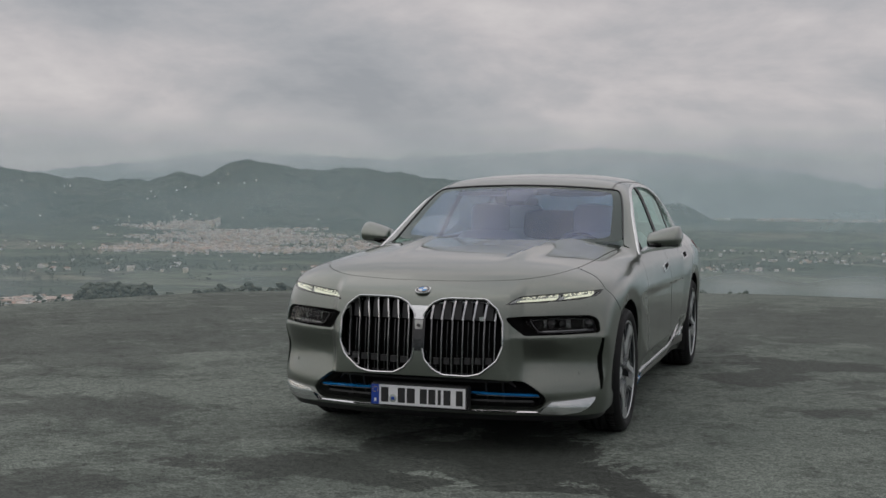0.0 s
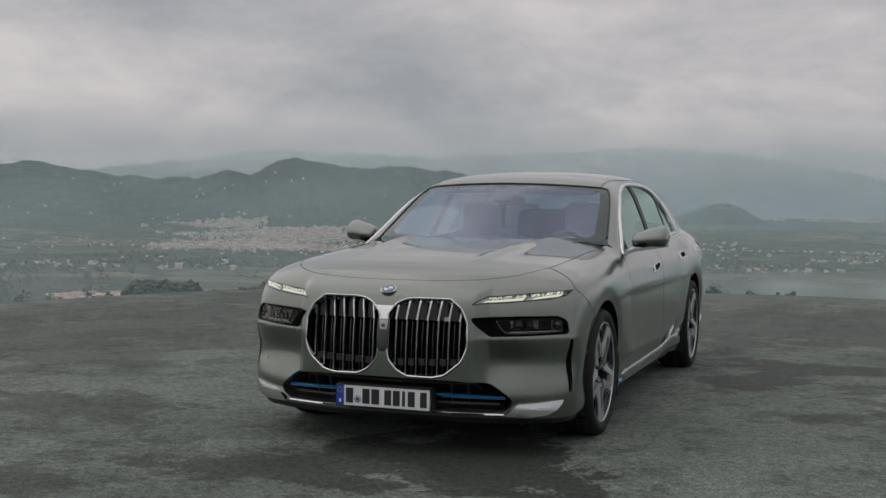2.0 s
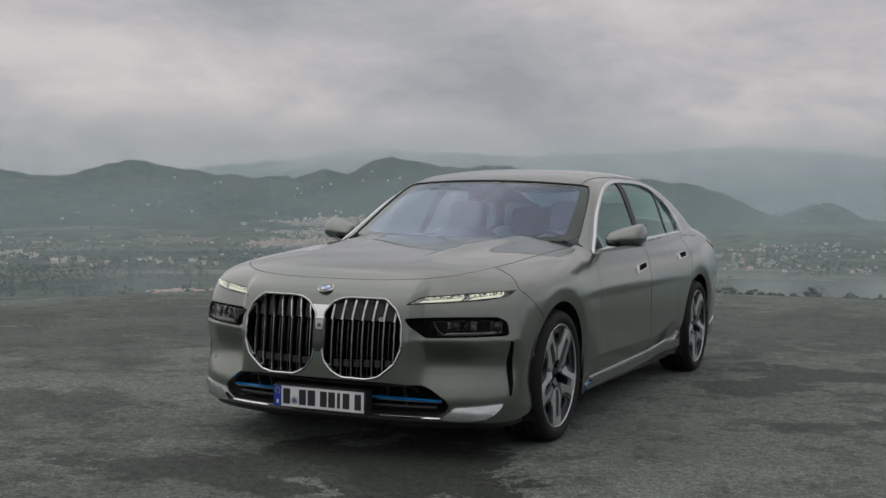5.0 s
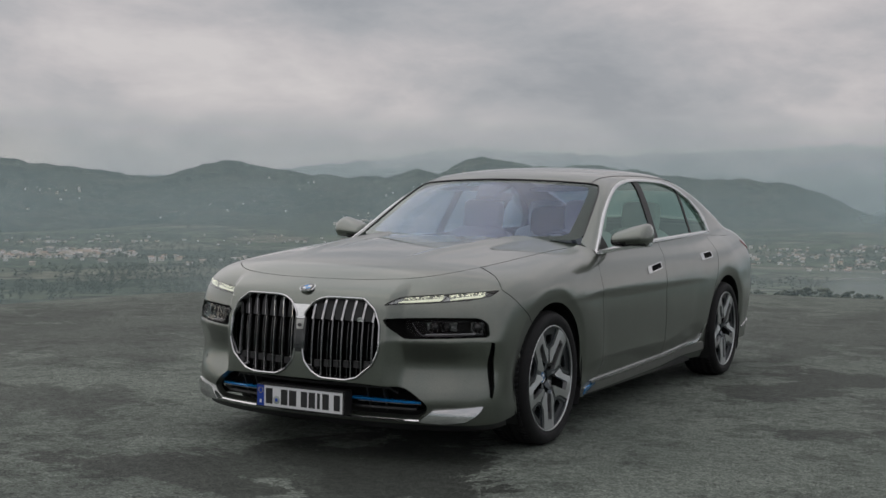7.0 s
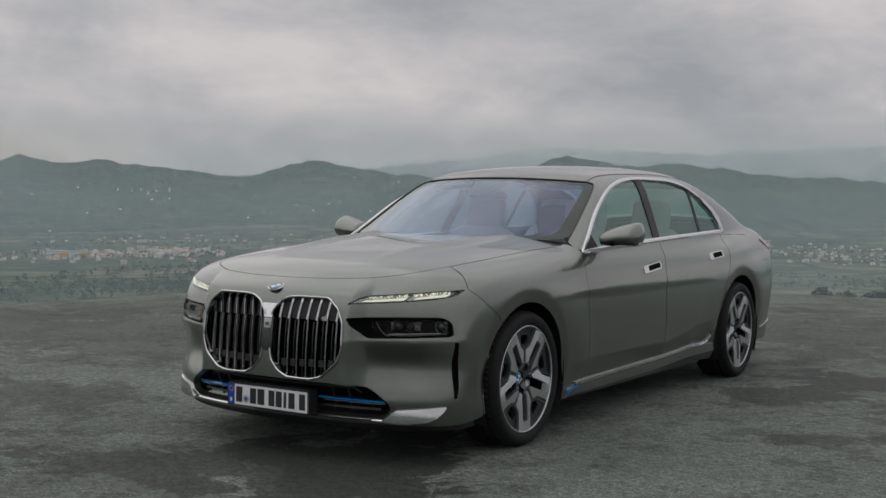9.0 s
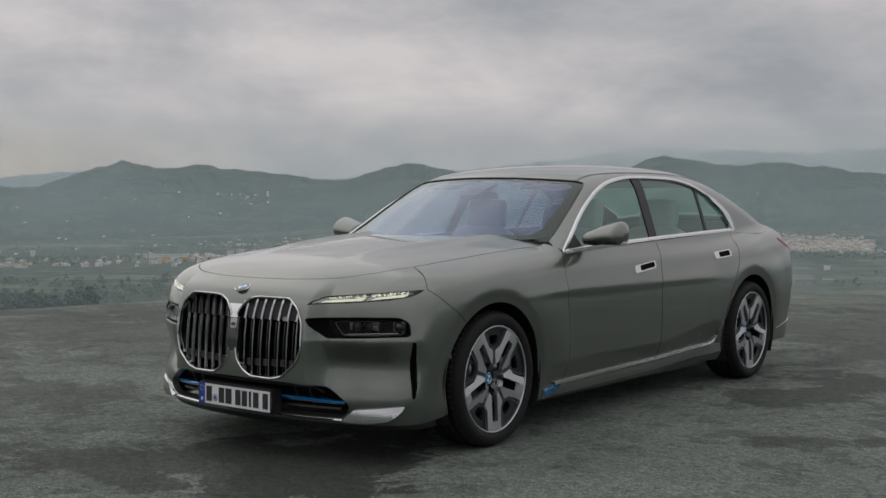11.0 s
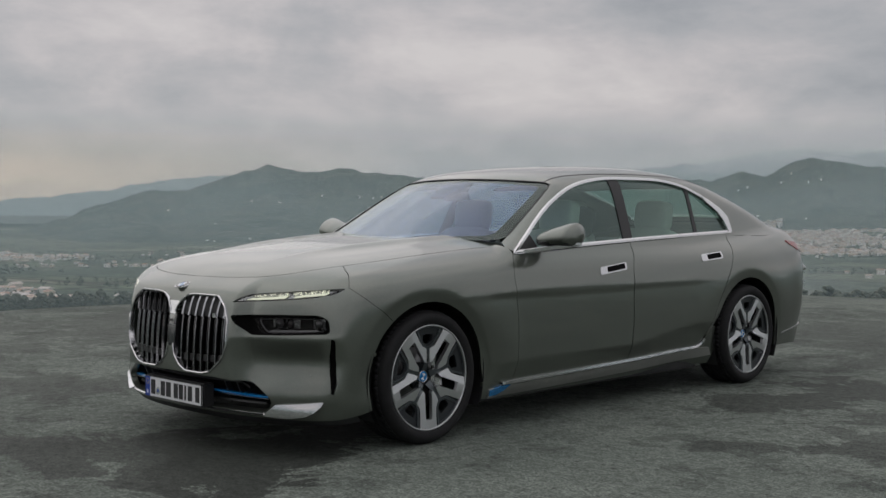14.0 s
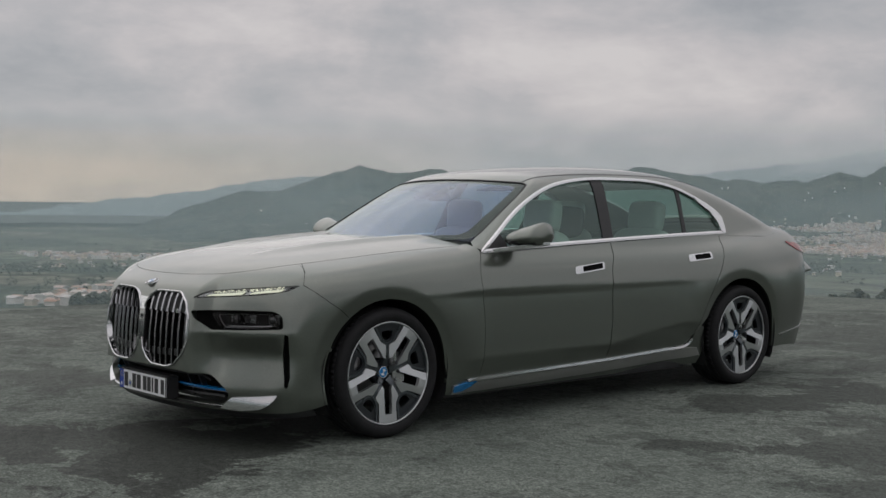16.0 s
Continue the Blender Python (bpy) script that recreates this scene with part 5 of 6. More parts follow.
def wheel_parts(w, turn):
    part("tyre", tread_blocks(lathe(TYRE, 120, True)), RUBBER, w, "low-profile black rubber tyre", smooth=True)
    part("rim", lathe([(0.280, -0.215), (0.268, -0.16), (0.266, -0.02), (0.278, 0.008), (0.286, 0.018), (0.293, 0.020), (0.295, 0.012), (0.287, 0.006), (0.287, -0.21)], 96, True), WHEEL_DARK, w)
    part("rim_edge", lathe([(0.2825, 0.014), (0.2835, 0.0225), (0.2890, 0.0240), (0.2910, 0.0190)], 96, True), WHEEL_FACE, w, "bright machined rim edge")
    for k in range(5):
        c = turn + 72 * k
        part("spoke", face_plate([spun(FORK, c)], 0.006, 0.024, c), WHEEL_FACE, w, "machined silver forked spoke", smooth=False)
        frame_ob = part("spoke_frame", face_plate([spun(WEDGE, c + 36), spun(WEDGE_IN, c + 36)], -0.004, 0.020), WHEEL_MID, w, "grey raised edge between the spokes", smooth=False)
        part("spoke_insert", face_plate([spun(WEDGE_IN, c + 36), spun(HOLE, c + 36)], -0.012, 0.018), WHEEL_DARK, frame_ob, "dark grey spoke insert", smooth=False)
        part("spoke_arm", face_plate([spun(ARM, c + 36)], -0.010, 0.024), WHEEL_MID, w, "dark grey spoke root", smooth=False)
    part("hub", lathe([(0.0, -0.042), (0.050, -0.042), (0.074, -0.050), (0.078, -0.075), (0.0, -0.08)], 40), WHEEL_DARK, w)
    cap = part("hub_cap", lathe([(0.0, -0.030), (0.022, -0.030), (0.033, -0.032), (0.036, -0.040), (0.036, -0.05)], 40), BLUE, w, "round blue and white hub cap")
    part("cap_ring", lathe([(0.029, -0.0308), (0.030, -0.0290), (0.0335, -0.0295), (0.035, -0.034)], 40), CHROME, cap)
    for a0 in (0, 180):
        bm = bmesh.new()
        c = bm.verts.new((-0.0290, 0, 0))
        arcv = [bm.verts.new((-0.0292, 0.019 * math.cos(radians(a)), 0.019 * math.sin(radians(a)))) for a in np.linspace(a0 + 20, a0 + 110, 8)]
        for i in range(7):
            bm.faces.new((c, arcv[i], arcv[i + 1]))
        part("cap_field", bm, WHITE, cap, smooth=False)
    for k in range(5):
        bm = bmesh.new()
        a = radians(turn + 36 + 72 * k)
        bmesh.ops.create_cone(bm, cap_ends=True, segments=6, radius1=0.011, radius2=0.009, depth=0.02, matrix=Matrix.Translation((-0.042, 0.056 * math.cos(a), 0.056 * math.sin(a))) @ Matrix.Rotation(math.pi / 2, 4, "Y"))
        part("wheel_bolt", bm, BLACK, w, smooth=False)
    part("brake_disc", lathe([(0.05, -0.085), (0.195, -0.085), (0.195, -0.115), (0.05, -0.115)], 64), STEEL, w, "grey steel brake disc")
    bm = bmesh.new()
    bmesh.ops.create_cube(bm, size=1, matrix=Matrix.Translation((-0.09, 0.135, 0.02)) @ Matrix.Diagonal((0.085, 0.085, 0.20, 1)))
    bmesh.ops.bevel(bm, geom=bm.edges[:], offset=0.015, segments=2, affect="EDGES")
    part("brake_caliper", bm, SATIN, w, smooth=False)


for x, y, flip, turn in ((0.905, 0.050, False, -90), (0.910, 3.298, False, -90), (-0.905, 0.050, True, 20), (-0.910, 3.298, True, 50)):
    w = new("wheel")
    w.parent = car
    w.location, w.scale = (x, y, 0.354), (0.963, 0.963, 0.963)
    if flip:
        w.rotation_euler = (0, 0, math.pi)
    tagged(w, "two-tone alloy wheel with low-profile tyre")
    wheel_parts(w, turn)

# wheel houses, floor, dark sheets added behind the panels against light in the gaps
for c in (ARCH_F, ARCH_R):
    for sx in (1, -1):
        bm = bmesh.new()
        rows = []
        for a in np.linspace(-28, 208, 34):
            yy, zz = c[0] + (c[2] + 0.016) * math.cos(radians(a)), c[1] + (c[2] + 0.016) * math.sin(radians(a))
            rows.append([bm.verts.new((sx * q, yy, max(zz, 0.17))) for q in (0.945, 0.58)])
        for r0, r1 in zip(rows, rows[1:]):
            bm.faces.new((r0[0], r0[1], r1[1], r1[0]))
        bm.faces.new([r[1] for r in rows])
        part("wheel_liner", bm, BLACK, car, "black plastic wheel arch liner")


def block(bm, lo, hi, bevel=0.0, seg=2):
    c = [(a + b) / 2 for a, b in zip(lo, hi)]
    d = [abs(b - a) for a, b in zip(lo, hi)]
    g = bmesh.ops.create_cube(bm, size=1, matrix=Matrix.Translation(c) @ Matrix.Diagonal((*d, 1)))
    if bevel:
        es = list({e for v in g["verts"] for e in v.link_edges})
        bmesh.ops.bevel(bm, geom=es, offset=bevel, segments=seg, affect="EDGES")
    return bm


part("underbody", block(bmesh.new(), (-0.56, -0.62, 0.165), (0.56, 4.1, 0.42), 0.02), BLACK, car, smooth=False)
bm = bmesh.new()
block(bm, (-0.86, 0.47, 0.165), (0.86, 2.78, 0.36), 0.02)
part("floor_pan", bm, BLACK, car, smooth=False)
panel("front_lip", BLACK, car, "", NOSE, [dense(to(NOSE, [on_front(x, 0.235) for x in np.linspace(-0.62, 0.62, 13)] + [on_side(y, 0.24) for y in (-0.62, -0.5)] + [on_side(-0.44, 0.168), on_side(-0.6, 0.162)] + [on_front(x, 0.158) for x in np.linspace(0.6, -0.6, 13)] + [np.array(on_side(y, z)) * (-1, 1, 1) for y, z in ((-0.6, 0.162), (-0.44, 0.168), (-0.5, 0.24), (-0.62, 0.24))]), 0.04)], 0.06, off=-0.014, flange=0.03)
for flip in (False, True):
    panel("inner_shell", VOID, car, "", SIDE, [dense([(0.50, 0.26), (2.84, 0.26), (2.86, 0.55), (3.10, 0.83), (3.10, 1.05), (0.62, 1.0), (0.45, 0.80)], 0.1)], 0.10, off=-0.026, flange=0, mirror=flip)
    panel("wing_shell", VOID, car, "", FEND, [dense(to(FEND, [on_side(-0.42, 0.82), on_side(-0.2, 0.86), on_side(0.3, 0.86), on_side(0.75, 0.80), on_side(0.80, 1.0), on_top(0.78, 0.70), on_top(0.60, 0.3), on_top(0.55, -0.3), on_top(0.52, -0.62), on_top(0.70, -0.58)]), 0.05)], 0.06, off=-0.026, flange=0, mirror=flip)
panel("hood_shell", VOID, car, "", TOP, [dense([(x, -0.80 + 0.5 * x ** 2) for x in np.linspace(-0.66, 0.66, 14)] + [(0.80, 0.80), (-0.80, 0.80)], 0.08)], 0.08, depth=body_depth, off=-0.03, flange=0)

# ---- grille ----
BAR_X = [0.062 + 0.0570 * i for i in range(7)]


def kidney_span(x):
    """Lowest and highest point of the kidney's opening at x."""
    zs = []
    k = len(KIDNEY)
    for i in range(k):
        (x0, z0), (x1, z1) = KIDNEY[i], KIDNEY[(i + 1) % k]
        if (x0 - x) * (x1 - x) < 0:
            zs.append(z0 + (z1 - z0) * (x - x0) / (x1 - x0))
    return min(zs), max(zs)


for side in (1, -1):
    flip = side < 0
    grille = [o for o in car.children if o.name.startswith("kidney_grille")][0 if side > 0 else 1]
    for i, x in enumerate(BAR_X):
        lo, hi = kidney_span(x)
        knee = 0.722
        up = [on_front(x + 0.012 * (z - knee) / 0.1, z) for z in np.linspace(knee - 0.004, hi - 0.004, 6)]
        down = [on_front(x, z) for z in np.linspace(lo + 0.004, knee, 9)]
        strip("grille_bar", CHROME, grille, "chrome upper grille bar", up, [(-0.0055, -0.045), (-0.0050, -0.013), (0.0040, -0.009), (0.0055, -0.018), (0.0060, -0.045)], mirror=flip)
        strip("grille_fin", FIN_METAL, grille, "dark lower grille fin with bright edge", down, [(-0.0060, -0.05), (-0.0050, -0.020), (0.0015, -0.018), (0.0060, -0.030), (0.0060, -0.05)], mirror=flip)
        if i < 6:
            xm = x + 0.028
            lo2, hi2 = kidney_span(xm)
            strip("grille_blade", BLACK, grille, "", [on_front(xm, z) for z in np.linspace(knee, hi2 - 0.006, 5)], [(-0.019, -0.055), (-0.017, -0.030), (0.019, -0.022), (0.020, -0.055)], mirror=flip)
            strip("shutter_vane", GLOSS_BLACK, grille, "", [on_front(xm, z) for z in np.linspace(lo2 + 0.006, knee - 0.01, 8)], [(-0.003, -0.058), (-0.002, -0.034), (0.002, -0.034), (0.003, -0.058)], mirror=flip)
            zs = 0.508 + 0.002 * i
            if zs - 0.03 > lo2:
                strip("shutter_step", BLACK, grille, "", [on_front(xm, z) for z in (zs - 0.034, zs - 0.012, zs)], [(-0.020, -0.058), (-0.017, -0.024), (0.016, -0.030), (0.020, -0.058)], mirror=flip)
g = on_front(0.335, 0.728)
chip = block(bmesh.new(), (-0.013, -0.004, -0.011), (0.013, 0.004, 0.011), 0.002)
bmesh.ops.transform(chip, matrix=Matrix.Translation((g[0], g[1] + 0.006, g[2])) @ Matrix.Rotation(radians(-12), 4, "Y"), verts=chip.verts[:])
part("grille_badge", chip, SATIN, car, "small satin metal badge on the grille", smooth=False)
bridge = panel("grille_bridge", SATIN, car, "bright metal bridge between the grilles", NOSE, [front_loop([(-0.052, 0.788), (-0.036, 0.757), (-0.024, 0.716), (0.024, 0.716), (0.036, 0.757), (0.052, 0.788)], 0.004)], 0.015, off=0.005, flange=0.02)
panel("bridge_foot", PAINT, car, "", NOSE, [front_loop([(-0.022, 0.544), (-0.026, 0.510), (-0.070, 0.452), (0.070, 0.452), (0.026, 0.510), (0.022, 0.544)], 0.006)], 0.015, off=0.004, flange=0.03)
panel("radar_panel", GLOSS_BLACK, car, "", NOSE, [front_loop([(-0.034, 0.725), (-0.034, 0.545), (0.034, 0.545), (0.034, 0.725)], 0.004)], 0.02, off=0.002, flange=0.03)


def disc_on(name, mat, parent, label, at, depth, radius, out, thick, seg=28, lean=0.0):
    """A small round thing that lies on the skin."""
    p = np.array(at)
    nv = Vector(normals(depth, p[None])[0])
    nv = (nv + Vector((0, 0, lean))).normalized()
    m = Matrix.Translation(Vector(p) + nv * out) @ nv.to_track_quat("Z", "Y").to_matrix().to_4x4()
    bm = bmesh.new()
    bmesh.ops.create_cone(bm, cap_ends=True, segments=seg, radius1=radius, radius2=radius * 0.96, depth=thick, matrix=m)
    return part(name, bm, mat, parent, label, smooth=False), m


housing = panel("camera_housing", SATIN_DARK, bridge, "dull metal camera housing", NOSE, [front_loop([(-0.024, 0.712), (-0.019, 0.662), (0.019, 0.662), (0.024, 0.712)], 0.004)], 0.015, off=0.004, flange=0.02)
disc_on("front_camera", GLOSS_BLACK, housing, "", on_front(0.0, 0.682), whole_depth, 0.010, 0.006, 0.012)
P_BADGE = on_front(0.0, 0.868)
badge, mb = disc_on("badge", SATIN, car, "round blue and white badge with a metal rim", P_BADGE, whole_depth, 0.043, 0.004, 0.006, 40, 0.75)
bm = bmesh.new()
bmesh.ops.create_cone(bm, cap_ends=True, segments=40, radius1=0.037, radius2=0.037, depth=0.003, matrix=mb @ Matrix.Translation((0, 0, 0.0026)))
part("badge_ring", bm, GLOSS_BLACK, badge, smooth=False)
for k in range(4):
    bm = bmesh.new()
    c = bm.verts.new(mb @ Vector((0, 0, 0.0046)))
    av = [bm.verts.new(mb @ Vector((0.025 * math.cos(radians(a)), 0.025 * math.sin(radians(a)), 0.0046))) for a in np.linspace(90 * k, 90 * k + 90, 10)]
    for i in range(9):
        bm.faces.new((c, av[i], av[i + 1]))
    part("badge_field", bm, (WHITE, BLUE)[k % 2], badge, smooth=False)

# ---- lamps ----
DRL_A = [(0.478, 0.814), (0.522, 0.842), (0.716, 0.860), (0.690, 0.832), (0.584, 0.823)]
DRL_B = [(0.700, 0.832), (0.728, 0.861), (0.880, 0.876), (0.858, 0.853), (0.779, 0.8425)]


def inset(loop, k):
    c = np.mean(np.array(loop), axis=0)
    return [tuple(c + (np.array(p) - c) * k) for p in loop]


RNG = random.Random(7)
WING_CORNER = [p for p in NOSE.cast(np.array(to(NOSE, dense([FENDER_SEAM[-1], on_top(0.841, -0.476), on_top(0.735, -0.430)], 0.015, closed=False))), whole_depth)]
for side in (1, -1):
    flip = side < 0
    idx = 0 if side > 0 else 1
    drl_ob = [o for o in car.children if o.name.startswith("daytime_lamp")][idx]
    lamp_ob = [o for o in car.children if o.name.startswith("headlamp")][idx]
    for shape in (DRL_A, DRL_B):
        panel("reflector", LAMP_SILVER, drl_ob, "silver reflector tray", NOSE, [front_loop(shape, 0.004)], 0.02, off=-0.012, flange=0.008, mirror=flip)
        (xa, za), (xb, zb), (xc, zc), (xd, zd), (xe, ze) = shape
        bar = [(xa + 0.030, za + 0.004), (xe, ze), (xd, zd), (xd + (xc - xd) * 0.52, zd + (zc - zd) * 0.52), (xe, ze + 0.010), (xa + 0.045, za + 0.013)]
        panel("light_bar", LED, drl_ob, "glowing white light element", NOSE, [front_loop(bar, 0.003)], 0.02, off=-0.006, flange=0.006, mirror=flip)
        for i in range(46):
            t, q = (i % 23 + 0.5) / 23, i // 23
            x = xb - 0.006 + (xc - xb - 0.012) * t
            z = zb + (zc - zb) * t - (0.004 + 0.0065 * q) + 0.0015 * (RNG.random() - 0.5)
            g = on_front(x, z)
            bm = bmesh.new()
            bmesh.ops.create_icosphere(bm, subdivisions=1, radius=0.0034 + 0.0012 * RNG.random(), matrix=Matrix.Translation((g[0] * side, g[1] + 0.006, g[2])) @ Matrix.Diagonal((1.2, 0.8, 0.8, 1)))
            part("crystal", bm, LED if RNG.random() < 0.5 else LAMP_SILVER, drl_ob, smooth=False)
    panel("lens", LENS, drl_ob, "clear cover lens", NOSE, [drl], 0.04, off=-0.002, flange=0, mirror=flip)
    lens_loop = front_loop([(0.532, 0.730), (0.70, 0.738), (0.858, 0.739), (0.893, 0.715), (0.903, 0.661), (0.76, 0.652), (0.608, 0.649), (0.564, 0.683)], 0.010)
    for x, r in ((0.665, 0.028), (0.72, 0.022), (0.845, 0.027)):
        g = on_front(x, 0.70)
        bm = bmesh.new()
        bmesh.ops.create_uvsphere(bm, u_segments=20, v_segments=12, radius=r, matrix=Matrix.Translation((g[0] * side, g[1] + 0.038, 0.699)) @ Matrix.Diagonal((1, 0.75, 1, 1)))
        part("projector", bm, GLOSS_BLACK, lamp_ob, "dark glass projector")
        bm = bmesh.new()
        n = 28
        ra = [bm.verts.new((g[0] * side + (r + 0.002) * math.cos(2 * math.pi * i / n), g[1] + 0.030, 0.699 + (r + 0.002) * math.sin(2 * math.pi * i / n))) for i in range(n)]
        rb = [bm.verts.new((g[0] * side + (r + 0.007) * math.cos(2 * math.pi * i / n), g[1] + 0.024, 0.699 + (r + 0.007) * math.sin(2 * math.pi * i / n))) for i in range(n)]
        for i in range(n):
            bm.faces.new((ra[i], ra[(i + 1) % n], rb[(i + 1) % n], rb[i]))
        part("projector_ring", bm, DARK_CHROME, lamp_ob, "")
    bezel = [on_front(x, z) for x, z in dense(rounded([(0.572, 0.722), (0.70, 0.730), (0.850, 0.731), (0.880, 0.711), (0.888, 0.668), (0.76, 0.660), (0.625, 0.658), (0.596, 0.684)], 0.008), 0.02)]
    strip("lamp_bezel", DARK_CHROME, lamp_ob, "dark chrome bezel", bezel, [(-0.003, -0.034), (-0.003, -0.022), (0.002, -0.020), (0.003, -0.034)], closed=True, mirror=flip)
    strip("light_guide", SATIN, lamp_ob, "thin bright light guide", [on_front(x, 0.664 + 0.008 * (x - 0.64) / 0.24) for x in np.linspace(0.64, 0.87, 12)], [(-0.002, -0.034), (-0.002, -0.024), (0.002, -0.024), (0.002, -0.034)], mirror=flip)
    for x in (0.655, 0.735, 0.842):
        g = on_front(x, 0.70)
        bm = block(bmesh.new(), (-0.034, -0.004, -0.028), (0.034, 0.012, 0.028), 0.005)
        bmesh.ops.transform(bm, matrix=Matrix.Translation((g[0] * side, g[1] + 0.044, 0.697)) @ Matrix.Rotation(radians(32 * side), 4, "Z"), verts=bm.verts[:])
        part("lamp_module", bm, LAMP_GREY, lamp_ob, "grey lamp module", smooth=False)
    panel("smoked_lens", SMOKED, lamp_ob, "smoked cover lens", NOSE, [lens_loop], 0.04, off=-0.012, flange=0.012, mirror=flip)
    # chrome corner blade, blue accent, sensors
    blade = front_loop([(0.610, 0.232), (0.682, 0.286), (0.80, 0.296), (0.892, 0.306), (0.880, 0.284), (0.852, 0.256), (0.812, 0.236), (0.725, 0.226)], 0.006)
    panel("corner_blade", POLISHED, car, "polished chrome corner blade", NOSE, [blade], 0.02, off=0.005, flange=0.03, mirror=flip, relief=lambda p: 0.029 * np.clip((0.312 - p[:, 2]) / 0.09, 0.0, 1.0))
    strip("blue_accent", BLUE, car, "metallic blue accent strip", [on_front(x, 0.322 - 0.010 * (x / 0.6)) for x in np.linspace(0.20, 0.625, 14)], [(-0.008, -0.06), (-0.007, -0.036), (0.0, -0.028), (0.006, -0.034), (0.007, -0.06)], mirror=flip)
    strip("accent_tip", CHROME, car, "", [on_front(x, 0.314 - 0.010 * (x / 0.6)) for x in np.linspace(0.30, 0.628, 12)], [(-0.002, -0.05), (-0.0015, -0.026), (0.0015, -0.026), (0.002, -0.05)], mirror=flip)
    p = on_front(0.815, 0.437)
    disc_on("parking_sensor", PAINT, car, "", p * (side, 1, 1), whole_depth, 0.0115, 0.001, 0.004, 20)
    disc_on("parking_sensor", PAINT, car, "", on_side(-0.377, 0.53) * (side, 1, 1), whole_depth, 0.0115, 0.001, 0.004, 20)
    strip("panel_gap", VOID, car, "", FENDER_SEAM[:-1] + WING_CORNER, [(-0.0014, -0.01), (-0.0012, 0.0010), (0.0012, 0.0010), (0.0014, -0.01)], mirror=flip)
strip("chin_strip", CHROME, car, "thin chrome strip along the chin", [on_front(x, 0.226) for x in np.linspace(-0.64, 0.64, 34)], [(-0.007, -0.01), (-0.006, 0.007), (0.002, 0.009), (0.006, 0.0), (0.006, -0.01)])
for z in (0.268, 0.352, 0.383):
    wide = 0.60 if z < 0.3 else (0.52 if z < 0.37 else 0.44)
    strip("intake_slat", BLACK, car, "black intake slat", [on_front(x, z) for x in np.linspace(-wide, wide, 24)], [(-0.006, -0.09), (-0.005, -0.045), (0.005, -0.050), (0.006, -0.09)])
for x in (-0.44, -0.35, 0.35, 0.44):
    strip("intake_post", BLACK, car, "", [on_front(x, z) for z in (0.242, 0.30, 0.36, 0.392)], [(-0.006, -0.09), (-0.005, -0.055), (0.005, -0.055), (0.006, -0.09)])
panel("tow_cover", PAINT, car, "", NOSE, [front_loop([(-0.545, 0.60), (-0.625, 0.60), (-0.625, 0.52), (-0.545, 0.52)], 0.01)], 0.03, off=0.0012, flange=0.006)

# ---- number plate ----
plate = part("number_plate", block(bmesh.new(), (-0.261, -0.926, 0.229), (0.261, -0.918, 0.340), 0.004), WHITE, car, "white number plate with a blue band and dark bars", smooth=False)
part("plate_carrier", block(bmesh.new(), (-0.266, -0.918, 0.224), (0.266, -0.850, 0.346), 0.006), BLACK, plate, smooth=False)
part("plate_band", block(bmesh.new(), (-0.2585, -0.9274, 0.2325), (-0.216, -0.922, 0.3365)), BLUE_BAND, plate, "blue band at the plate's end", smooth=False)
bm = bmesh.new()
for k in range(12):
    a = radians(30 * k)
    block(bm, (-0.237 + 0.0135 * math.cos(a) - 0.0017, -0.9282, 0.310 + 0.0135 * math.sin(a) - 0.0017), (-0.237 + 0.0135 * math.cos(a) + 0.0017, -0.9270, 0.310 + 0.0135 * math.sin(a) + 0.0017))
part("band_dots", bm, PLATE_YELLOW, plate, "ring of small yellow dots", smooth=False)
part("band_bar", block(bmesh.new(), (-0.243, -0.9282, 0.246), (-0.231, -0.9270, 0.264)), WHITE, plate, "small white bar", smooth=False)
seal = part("plate_seal", lathe([(0.0, 0.0), (0.0195, 0.0), (0.0205, -0.002), (0.0, -0.002)], 28), SEAL_GREY, plate, "round pale grey seal")
seal.rotation_euler, seal.location = (0, 0, -math.pi / 2), (-0.139, -0.9276, 0.267)
part("seal_mark", block(bmesh.new(), (-0.147, -0.9284, 0.259), (-0.131, -0.9272, 0.275), 0.0004), BLUE_BAND, plate, "small blue mark on the seal", smooth=False)
for x0, x1 in ((-0.205, -0.164), (-0.112, -0.072), (-0.062, -0.018), (0.010, 0.048), (0.057, 0.095), (0.108, 0.124), (0.139, 0.177), (0.206, 0.242)):
    part("plate_bar", block(bmesh.new(), (x0, -0.9275, 0.246), (x1, -0.925, 0.323)), BLACK, plate, "black character bar", smooth=False)
for lo, hi in (((-0.261, -0.9282, 0.3370), (0.261, -0.924, 0.340)), ((-0.261, -0.9282, 0.229), (0.261, -0.924, 0.2320)), ((-0.261, -0.9282, 0.232), (-0.2585, -0.924, 0.337)), ((0.2585, -0.9282, 0.232), (0.261, -0.924, 0.337))):
    part("plate_rim", block(bmesh.new(), lo, hi), BLACK, plate, smooth=False)

